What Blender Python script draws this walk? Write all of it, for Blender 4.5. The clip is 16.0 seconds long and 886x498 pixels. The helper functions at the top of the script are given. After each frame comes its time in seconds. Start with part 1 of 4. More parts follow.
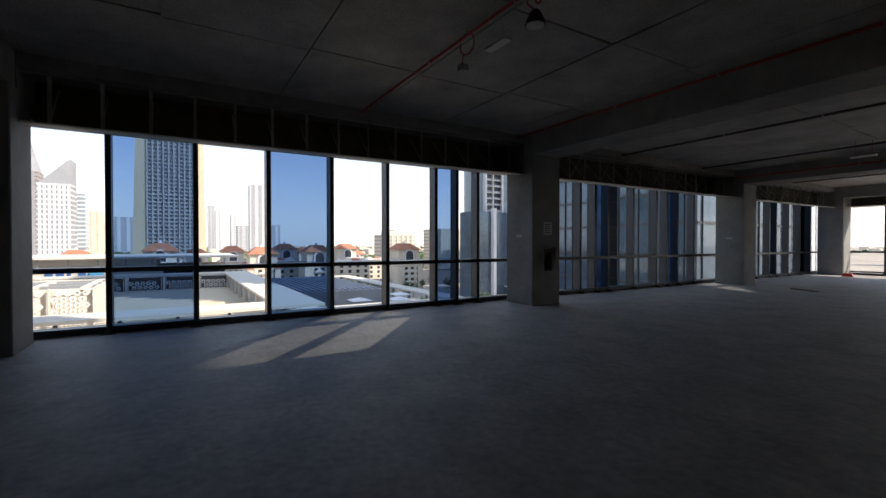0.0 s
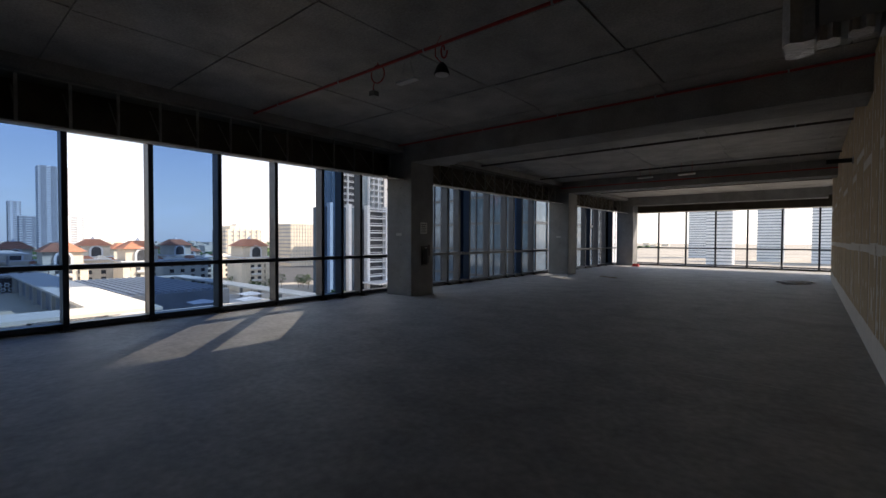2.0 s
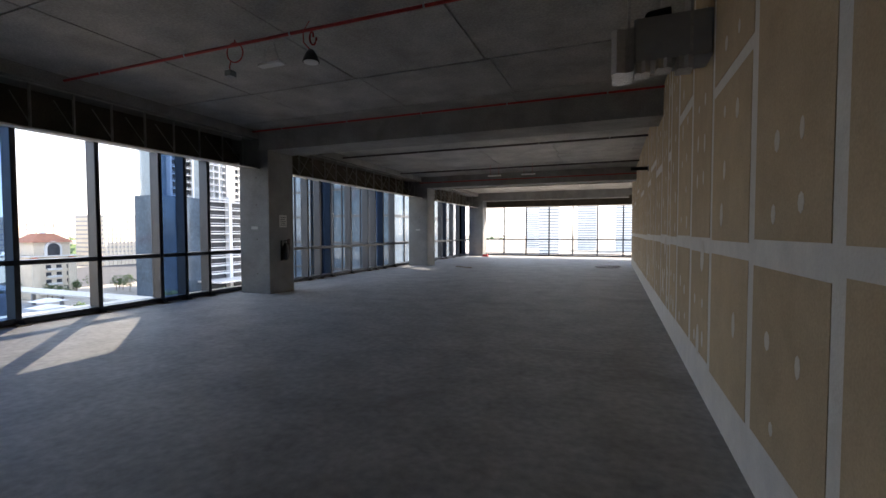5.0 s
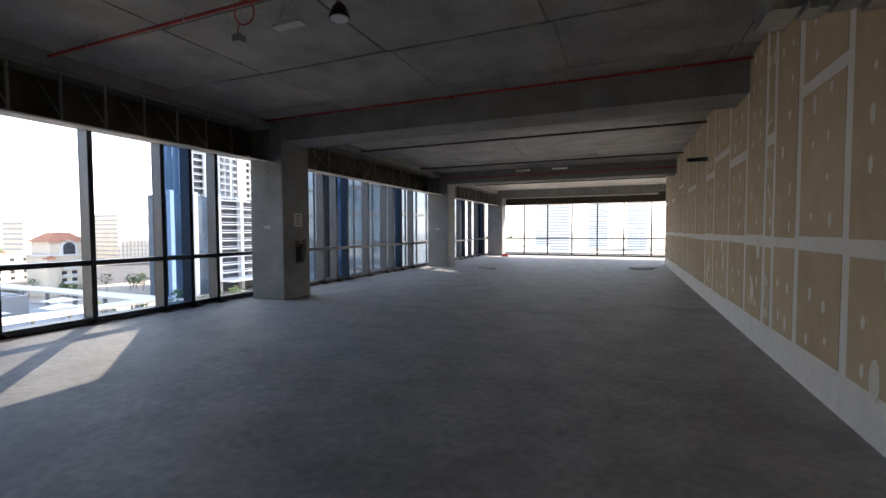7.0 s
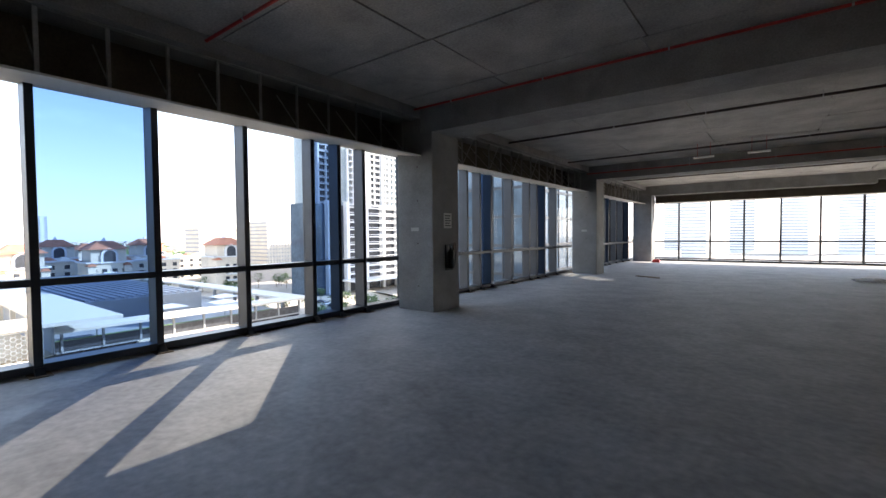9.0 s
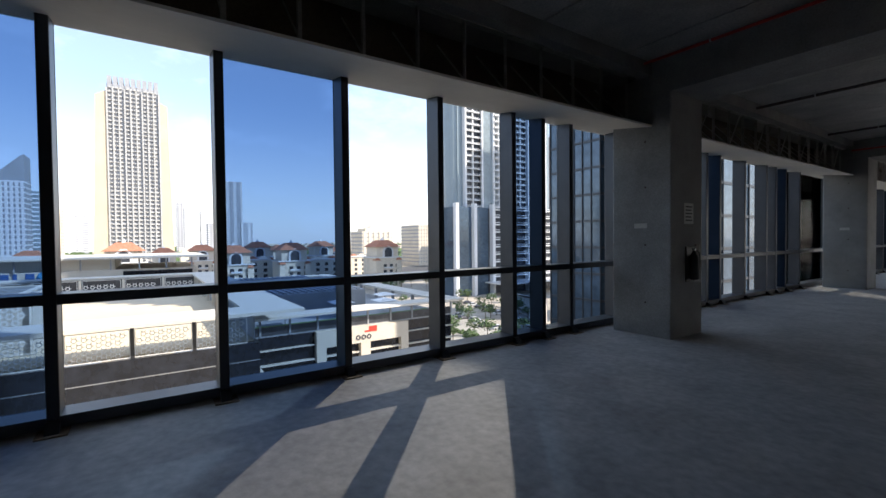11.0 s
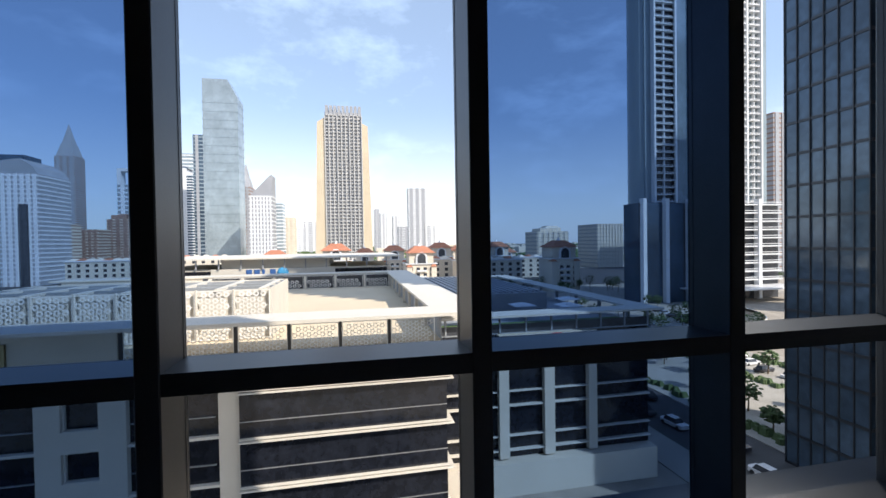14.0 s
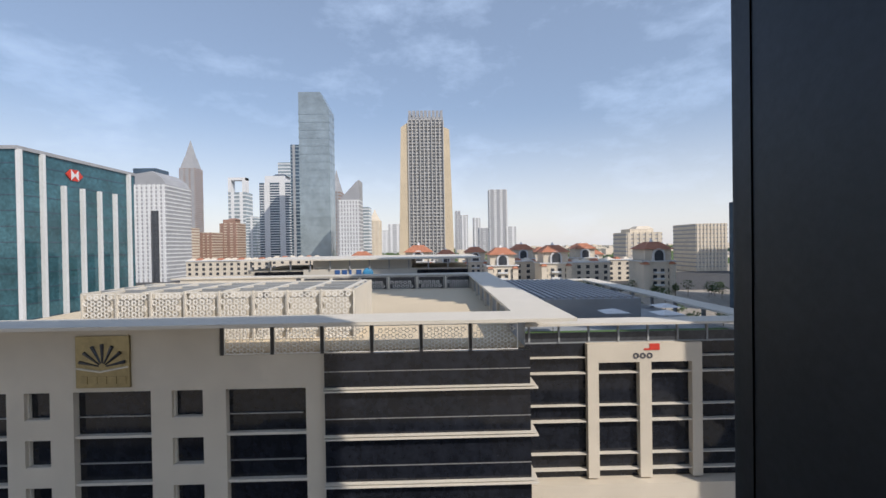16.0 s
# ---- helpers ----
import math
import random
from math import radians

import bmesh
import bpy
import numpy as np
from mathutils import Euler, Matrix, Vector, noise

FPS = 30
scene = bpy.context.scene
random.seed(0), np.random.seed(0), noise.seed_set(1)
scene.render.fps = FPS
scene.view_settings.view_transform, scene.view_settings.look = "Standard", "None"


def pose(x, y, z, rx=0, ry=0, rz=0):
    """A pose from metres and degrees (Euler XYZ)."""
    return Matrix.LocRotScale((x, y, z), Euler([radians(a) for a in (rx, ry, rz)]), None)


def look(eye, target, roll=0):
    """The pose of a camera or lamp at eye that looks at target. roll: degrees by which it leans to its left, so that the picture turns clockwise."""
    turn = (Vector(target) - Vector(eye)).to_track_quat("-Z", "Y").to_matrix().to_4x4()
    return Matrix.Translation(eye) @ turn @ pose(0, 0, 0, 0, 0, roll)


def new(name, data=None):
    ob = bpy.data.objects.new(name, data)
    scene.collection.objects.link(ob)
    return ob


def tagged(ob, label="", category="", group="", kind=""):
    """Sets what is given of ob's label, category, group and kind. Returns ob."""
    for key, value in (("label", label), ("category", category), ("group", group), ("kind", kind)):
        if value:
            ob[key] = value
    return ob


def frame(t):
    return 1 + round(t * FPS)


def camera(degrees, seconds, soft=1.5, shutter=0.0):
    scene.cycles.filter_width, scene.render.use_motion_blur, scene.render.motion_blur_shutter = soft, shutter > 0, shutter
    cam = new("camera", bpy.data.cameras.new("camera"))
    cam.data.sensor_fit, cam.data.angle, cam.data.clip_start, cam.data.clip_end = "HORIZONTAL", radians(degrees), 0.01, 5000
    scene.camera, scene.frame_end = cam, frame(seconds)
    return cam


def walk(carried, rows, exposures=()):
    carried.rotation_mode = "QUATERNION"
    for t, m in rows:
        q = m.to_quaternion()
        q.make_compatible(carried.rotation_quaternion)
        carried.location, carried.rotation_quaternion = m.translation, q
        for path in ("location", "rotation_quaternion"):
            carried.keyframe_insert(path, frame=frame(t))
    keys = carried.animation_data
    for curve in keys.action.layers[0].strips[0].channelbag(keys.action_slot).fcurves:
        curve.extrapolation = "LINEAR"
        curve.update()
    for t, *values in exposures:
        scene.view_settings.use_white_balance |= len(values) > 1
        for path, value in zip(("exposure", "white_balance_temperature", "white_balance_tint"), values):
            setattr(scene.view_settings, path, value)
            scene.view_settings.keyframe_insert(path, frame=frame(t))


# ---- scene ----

cam = camera(90.7, 16.0)
PATH = [
    (0, look((9.888, -0.286, 1.621), (8.174, 0.745, 1.595), 0.0)),
    (0.5, look((10.009, -0.613, 1.681), (8.394, 0.567, 1.642), 0.2)),
    (1, look((10.171, -0.999, 1.693), (8.659, 0.31, 1.649), 0.5)),
    (1.5, look((10.251, -1.351, 1.671), (8.85, 0.076, 1.627), 0.2)),
    (2, look((10.305, -1.668, 1.668), (9.02, -0.136, 1.625), 0.2)),
    (2.5, look((10.224, -1.875, 1.685), (9.058, -0.251, 1.628), 0.1)),
    (3, look((10.199, -1.943, 1.69), (9.156, -0.238, 1.627), -0.0)),
    (3.5, look((10.309, -1.983, 1.674), (9.374, -0.216, 1.611), -0.1)),
    (4, look((10.296, -1.995, 1.666), (9.47, -0.175, 1.603), -0.1)),
    (6.5, look((9.526, -1.246, 1.71), (8.825, 0.625, 1.631), -0.1)),
    (7, look((9.18, -0.939, 1.709), (8.412, 0.905, 1.627), -0.2)),
    (7.5, look((8.76, -0.655, 1.686), (7.891, 1.144, 1.61), -0.2)),
    (8, look((8.319, -0.407, 1.682), (7.344, 1.338, 1.608), -0.2)),
    (8.5, look((7.83, -0.139, 1.685), (6.739, 1.536, 1.616), -0.4)),
    (11, look((5.077, 0.691, 1.629), (3.421, 1.811, 1.585), -0.6)),
    (11.5, look((4.504, 0.754, 1.628), (2.763, 1.738, 1.586), -0.6)),
    (12, look((3.947, 0.81, 1.638), (2.135, 1.656, 1.6), -0.6)),
    (12.5, look((3.416, 0.78, 1.646), (1.545, 1.485, 1.61), -0.6)),
    (13, look((2.905, 0.798, 1.636), (0.994, 1.387, 1.598), -1.0)),
    (13.5, look((2.426, 0.788, 1.662), (0.483, 1.264, 1.63), -1.0)),
    (14, look((1.95, 0.773, 1.682), (-0.009, 1.177, 1.65), -0.9)),
    (14.5, look((1.501, 0.812, 1.69), (-0.472, 1.143, 1.659), -0.9)),
    (15, look((1.109, 0.768, 1.711), (-0.875, 1.013, 1.681), -0.8)),
    (15.5, look((0.772, 0.792, 1.691), (-1.222, 0.949, 1.668), -0.9)),
    (16, look((0.42, 0.856, 1.695), (-1.58, 0.895, 1.676), -0.9)),
]
walk(cam, PATH, [(0.0, 0.65, 7400, 16), (3.0, 1.05, 7500, 17), (4.0, 1.6, 7500, 17), (7.0, 2.1, 7500, 17), (8.5, 2.15, 7400, 16), (11.0, 0.9, 7000, 14), (13.0, 0.55, 6900, 13), (14.5, 0.3, 6900, 14), (16.0, -0.25, 6900, 15)])

# ---- light: sun from behind the building, the sky, and the sun mirrored by a glass tower ----
SUN_AZ, SUN_EL = 46.0, 42.0          # from +y towards +x, and above the horizon
sun = new("sun", bpy.data.lights.new("sun", "SUN"))
sun.data.energy, sun.data.angle, sun.data.color = 4.6, radians(0.55), (1.0, 0.95, 0.87)
az, el = radians(SUN_AZ), radians(SUN_EL)
sun_dir = Vector((math.sin(az) * math.cos(el), math.cos(az) * math.cos(el), math.sin(el)))
sun.matrix_world = look(sun_dir * 50, (0, 0, 0))

# sunlight thrown back by the glass tower to the north, in two narrow beams
for n, (at, reach, power, cone) in enumerate((((-0.19, 3.8, 1.9), 78, 44000, 2.2), ((-0.19, 19.6, 1.9), 58, 40000, 2.6))):
    glint = new("mirrored_sun", bpy.data.lights.new("mirrored_sun", "SPOT"))
    glint.data.energy, glint.data.spot_size, glint.data.spot_blend, glint.data.shadow_soft_size = power, radians(cone), 0.1, 0.25
    glint.data.color = (1.0, 0.97, 0.90)
    ga, ge = radians(48.5), radians(36.5)
    way = Vector((-math.sin(ga) * math.cos(ge), math.cos(ga) * math.cos(ge), math.sin(ge)))
    glint.matrix_world = look(Vector(at) + way * reach, at)

world = bpy.data.worlds.new("sky")
scene.world = world
world.use_nodes = True
wn, wl = world.node_tree.nodes, world.node_tree.links
sky = wn.new("ShaderNodeTexSky")
sky.sky_type, sky.sun_disc = "NISHITA", False
sky.sun_elevation, sky.sun_rotation = el, az
sky.air_density, sky.dust_density, sky.ozone_density = 1.0, 0.7, 2.5
bg = wn["Background"]
bg.inputs["Strength"].default_value = 0.14
wco = wn.new("ShaderNodeTexCoord")
wmap = wn.new("ShaderNodeMapping")
wmap.inputs["Scale"].default_value = (1.2, 2.2, 5.0)
wmap.inputs["Rotation"].default_value = (0.2, 0.5, 0.3)
wno = wn.new("ShaderNodeTexNoise")
wno.inputs["Scale"].default_value, wno.inputs["Detail"].default_value, wno.inputs["Roughness"].default_value = 2.2, 8, 0.62
wra = wn.new("ShaderNodeValToRGB")
wra.color_ramp.elements[0].position, wra.color_ramp.elements[1].position = 0.52, 0.86
wra.color_ramp.elements[0].color, wra.color_ramp.elements[1].color = (0.22, 0.22, 0.22, 1), (0.62, 0.62, 0.62, 1)
wmi = wn.new("ShaderNodeMixRGB")
wmi.inputs["Color2"].default_value = (6.5, 8.7, 12.2, 1)
wl.new(wco.outputs["Generated"], wmap.inputs["Vector"])
wl.new(wmap.outputs["Vector"], wno.inputs["Vector"])
wl.new(wno.outputs["Fac"], wra.inputs["Fac"])
wl.new(wra.outputs["Color"], wmi.inputs["Fac"])
wl.new(sky.outputs["Color"], wmi.inputs["Color1"])
wsep = wn.new("ShaderNodeSeparateXYZ")
whz = wn.new("ShaderNodeMapRange")
whz.interpolation_type = "SMOOTHSTEP"
whz.inputs["From Min"].default_value, whz.inputs["From Max"].default_value = -0.02, 0.30
whz.inputs["To Min"].default_value, whz.inputs["To Max"].default_value = 0.58, 0.0
whm = wn.new("ShaderNodeMixRGB")
whm.inputs["Color2"].default_value = (8.3, 8.3, 8.6, 1)
wl.new(wco.outputs["Generated"], wsep.inputs["Vector"])
wl.new(wsep.outputs["Z"], whz.inputs["Value"])
wl.new(whz.outputs["Result"], whm.inputs["Fac"])
wl.new(wmi.outputs["Color"], whm.inputs["Color1"])
wl.new(whm.outputs["Color"], bg.inputs["Color"])


# ---- materials ----
def mat(name, color, rough=0.8, metal=0.0, vary=0.15, scale=3.0, grain=60.0, bump=0.15, stain=None, spread=0.0):
    """A surface with blotches at one size, grain at another, relief, and a second colour where it is stained."""
    m = bpy.data.materials.new(name)
    m.use_nodes = True
    n, l = m.node_tree.nodes, m.node_tree.links
    p = n["Principled BSDF"]
    p.inputs["Roughness"].default_value, p.inputs["Metallic"].default_value = rough, metal
    co = n.new("ShaderNodeTexCoord")
    big = n.new("ShaderNodeTexNoise")
    big.inputs["Scale"].default_value, big.inputs["Detail"].default_value, big.inputs["Roughness"].default_value = scale, 6, 0.65
    fine = n.new("ShaderNodeTexNoise")
    fine.inputs["Scale"].default_value, fine.inputs["Detail"].default_value = grain, 4
    l.new(co.outputs["Object"], big.inputs["Vector"])
    l.new(co.outputs["Object"], fine.inputs["Vector"])
    ramp = n.new("ShaderNodeValToRGB")
    lo, hi = [c * (1 - vary) for c in color], [min(1, c * (1 + vary)) for c in color]
    ramp.color_ramp.elements[0].position, ramp.color_ramp.elements[1].position = 0.32, 0.68
    ramp.color_ramp.elements[0].color, ramp.color_ramp.elements[1].color = (*lo, 1), (*hi, 1)
    l.new(big.outputs["Fac"], ramp.inputs["Fac"])
    mul = n.new("ShaderNodeMixRGB")
    mul.blend_type = "OVERLAY"
    mul.inputs["Fac"].default_value = min(0.6, vary * 2)
    l.new(ramp.outputs["Color"], mul.inputs["Color1"])
    l.new(fine.outputs["Fac"], mul.inputs["Color2"])
    out = mul.outputs["Color"]
    if stain:
        sn = n.new("ShaderNodeTexNoise")
        sn.inputs["Scale"].default_value, sn.inputs["Detail"].default_value, sn.inputs["Roughness"].default_value = scale * 0.45, 9, 0.7
        sn.inputs["Distortion"].default_value = 0.6
        l.new(co.outputs["Object"], sn.inputs["Vector"])
        sr = n.new("ShaderNodeValToRGB")
        sr.color_ramp.elements[0].position, sr.color_ramp.elements[1].position = 0.56, 0.72
        sr.color_ramp.elements[1].color = (0.75, 0.75, 0.75, 1)
        l.new(sn.outputs["Fac"], sr.inputs["Fac"])
        sm = n.new("ShaderNodeMixRGB")
        sm.inputs["Color2"].default_value = (*stain, 1)
        l.new(sr.outputs["Color"], sm.inputs["Fac"])
        l.new(out, sm.inputs["Color1"])
        out = sm.outputs["Color"]
    if spread:
        oi = n.new("ShaderNodeObjectInfo")
        mr = n.new("ShaderNodeMapRange")
        mr.inputs["To Min"].default_value, mr.inputs["To Max"].default_value = 1 - spread, 1 + spread
        hs = n.new("ShaderNodeHueSaturation")
        l.new(oi.outputs["Random"], mr.inputs["Value"])
        l.new(mr.outputs["Result"], hs.inputs["Value"])
        l.new(out, hs.inputs["Color"])
        out = hs.outputs["Color"]
    l.new(out, p.inputs["Base Color"])
    if bump:
        bn = n.new("ShaderNodeBump")
        bn.inputs["Strength"].default_value, bn.inputs["Distance"].default_value = bump, 0.02
        add = n.new("ShaderNodeMath")
        l.new(big.outputs["Fac"], add.inputs[0])
        l.new(fine.outputs["Fac"], add.inputs[1])
        l.new(add.outputs[0], bn.inputs["Height"])
        l.new(bn.outputs["Normal"], p.inputs["Normal"])
    return m


def pane_mat(name, tint, gloss=0.06):
    """Thin window glass: tinted light goes through, a little is mirrored."""
    m = bpy.data.materials.new(name)
    m.use_nodes = True
    n, l = m.node_tree.nodes, m.node_tree.links
    n.remove(n["Principled BSDF"])
    tr, gl, mx, lw = (n.new("ShaderNode" + k) for k in ("BsdfTransparent", "BsdfGlossy", "MixShader", "LayerWeight"))
    tr.inputs["Color"].default_value = (*tint, 1)
    gl.inputs["Roughness"].default_value = 0.01
    lw.inputs["Blend"].default_value = gloss
    l.new(lw.outputs["Fresnel"], mx.inputs["Fac"])
    l.new(tr.outputs[0], mx.inputs[1])
    l.new(gl.outputs[0], mx.inputs[2])
    l.new(mx.outputs[0], n["Material Output"].inputs["Surface"])
    return m


FLOOR = mat("screed", (0.39, 0.38, 0.365), 0.62, 0, 0.2, 1.5, 11, 0.2, (0.245, 0.22, 0.205))
SLAB = mat("raw_slab", (0.37, 0.355, 0.335), 0.58, 0, 0.26, 1.1, 30, 0.2, (0.23, 0.21, 0.19))
BEAM = mat("beam_concrete", (0.27, 0.265, 0.255), 0.8, 0, 0.2, 1.6, 40, 0.25, (0.18, 0.18, 0.175))
COLUMN = mat("column_concrete", (0.26, 0.26, 0.255), 0.7, 0, 0.18, 1.4, 50, 0.2, (0.21, 0.21, 0.205))
COMPOUND = mat("joint_compound", (0.70, 0.67, 0.62), 0.9, 0, 0.08, 4, 50, 0.2)
BOARD = mat("gypsum_board", (0.50, 0.38, 0.24), 0.9, 0, 0.1, 2.5, 70, 0.1, (0.47, 0.38, 0.26), 0.07)
SOFFIT = mat("soffit_board", (0.72, 0.70, 0.66), 0.8, 0, 0.05, 2, 40, 0.05)
PLASTER = mat("plaster", (0.5, 0.49, 0.47), 0.9, 0, 0.1, 2, 40, 0.15)
ALU = mat("dark_anodised_frame", (0.042, 0.048, 0.058), 0.38, 0.45, 0.1, 3, 90, 0.02)
GALV = mat("galvanised_steel", (0.42, 0.42, 0.42), 0.5, 0.7, 0.2, 5, 60, 0.1)
DARKBOARD = mat("backing_board", (0.13, 0.11, 0.085), 0.9, 0, 0.25, 1.6, 30, 0.2, (0.2, 0.17, 0.12))
RED = mat("red_paint", (0.45, 0.03, 0.025), 0.45, 0, 0.15, 6, 40, 0.05)
DARKPIPE = mat("dark_pipe", (0.07, 0.05, 0.045), 0.5, 0.2, 0.2, 6, 40, 0.05)
BLACK = mat("black_plastic", (0.02, 0.02, 0.022), 0.45, 0, 0.2, 8, 60, 0.05)
WHITEP = mat("white_plastic", (0.75, 0.75, 0.73), 0.4, 0, 0.04, 6, 60, 0.02)
FOIL = mat("foil", (0.45, 0.45, 0.46), 0.36, 0.9, 0.1, 6, 25, 0.6)
PAPER = mat("paper", (0.7, 0.7, 0.68), 0.8, 0, 0.04, 5, 40, 0.02)
INK = mat("ink", (0.08, 0.08, 0.09), 0.8, 0, 0.04, 5, 40, 0.0)
WOODM = mat("scrap_wood", (0.20, 0.14, 0.09), 0.8, 0, 0.25, 6, 50, 0.3)
CLEAR = pane_mat("clear_glass", (0.97, 0.98, 0.98), 0.05)
BLUE = pane_mat("blue_tinted_glass", (0.39, 0.51, 0.655), 0.08)
STONE = mat("cream_stone", (0.60, 0.54, 0.45), 0.8, 0, 0.07, 0.25, 6, 0.1, (0.52, 0.47, 0.40))
CANOPY = mat("canopy_white", (0.62, 0.58, 0.51), 0.7, 0, 0.06, 0.3, 5, 0.05, (0.56, 0.54, 0.5))
DARKGLASS = mat("dark_curtain_glass", (0.012, 0.014, 0.02), 0.06, 0.0, 0.4, 0.6, 2, 0.0)
TEALGLASS = mat("teal_glass", (0.045, 0.13, 0.16), 0.05, 0.25, 0.35, 0.12, 1, 0.0)
BLUEGLASS = mat("blue_tower_glass", (0.075, 0.115, 0.16), 0.07, 0.35, 0.25, 0.06, 1, 0.0)
GREYGLASS = mat("grey_tower_glass", (0.30, 0.36, 0.39), 0.15, 0.3, 0.2, 0.05, 1, 0.0)
SAND = mat("sand_render", (0.60, 0.50, 0.36), 0.85, 0, 0.07, 0.05, 1, 0.05)
PALEGLASS = mat("pale_glass", (0.24, 0.30, 0.33), 0.2, 0, 0.1, 0.05, 1, 0.0)
CREAM = mat("cream_render", (0.66, 0.585, 0.48), 0.85, 0, 0.1, 0.15, 1.5, 0.05)
WHITE = mat("white_cladding", (0.68, 0.69, 0.70), 0.6, 0, 0.05, 0.1, 2, 0.02)
GREYC = mat("grey_cladding", (0.33, 0.34, 0.36), 0.6, 0, 0.1, 0.1, 2, 0.02)
BROWN = mat("brown_cladding", (0.30, 0.19, 0.15), 0.7, 0, 0.12, 0.1, 2, 0.02)
ROOFRED = mat("red_roof_tile", (0.42, 0.17, 0.10), 0.8, 0, 0.18, 0.4, 5, 0.2)
RECESS = mat("window_recess", (0.05, 0.055, 0.065), 0.25, 0, 0.3, 0.4, 3, 0.0)
ROOFPLANT = mat("roof_screen_grey", (0.30, 0.32, 0.34), 0.6, 0.1, 0.1, 0.4, 6, 0.05)
LATTICE = mat("lattice_metal", (0.80, 0.78, 0.74), 0.6, 0, 0.06, 1, 10, 0.05)
GRASS = mat("green_roof", (0.07, 0.13, 0.04), 0.9, 0, 0.3, 0.5, 8, 0.3)
GOLD = mat("bronze_sign", (0.30, 0.25, 0.14), 0.35, 0.8, 0.2, 1.5, 12, 0.1)
SIGNBLUE = mat("sign_blue", (0.04, 0.12, 0.32), 0.5, 0, 0.05, 1, 10, 0)
SIGNCYAN = mat("sign_cyan", (0.05, 0.30, 0.55), 0.5, 0, 0.1, 1, 10, 0)
SIGNRED = mat("sign_red", (0.60, 0.05, 0.03), 0.5, 0, 0.05, 1, 10, 0)
GROUND = mat("city_ground", (0.34, 0.30, 0.25), 0.95, 0, 0.25, 0.02, 0.4, 0.2, (0.10, 0.13, 0.07))
ASPHALT = mat("asphalt", (0.06, 0.06, 0.062), 0.9, 0, 0.2, 0.2, 8, 0.1)
PAVE = mat("paving", (0.32, 0.30, 0.265), 0.85, 0, 0.12, 0.3, 6, 0.1)
LEAF = mat("foliage", (0.06, 0.10, 0.035), 0.8, 0, 0.35, 0.8, 6, 0.3)
BARK = mat("bark", (0.16, 0.11, 0.07), 0.9, 0, 0.2, 3, 20, 0.3)
CARWHITE = mat("car_white", (0.7, 0.7, 0.7), 0.25, 0, 0.03, 2, 10, 0)
CARDARK = mat("car_dark", (0.05, 0.05, 0.06), 0.25, 0, 0.1, 2, 10, 0)


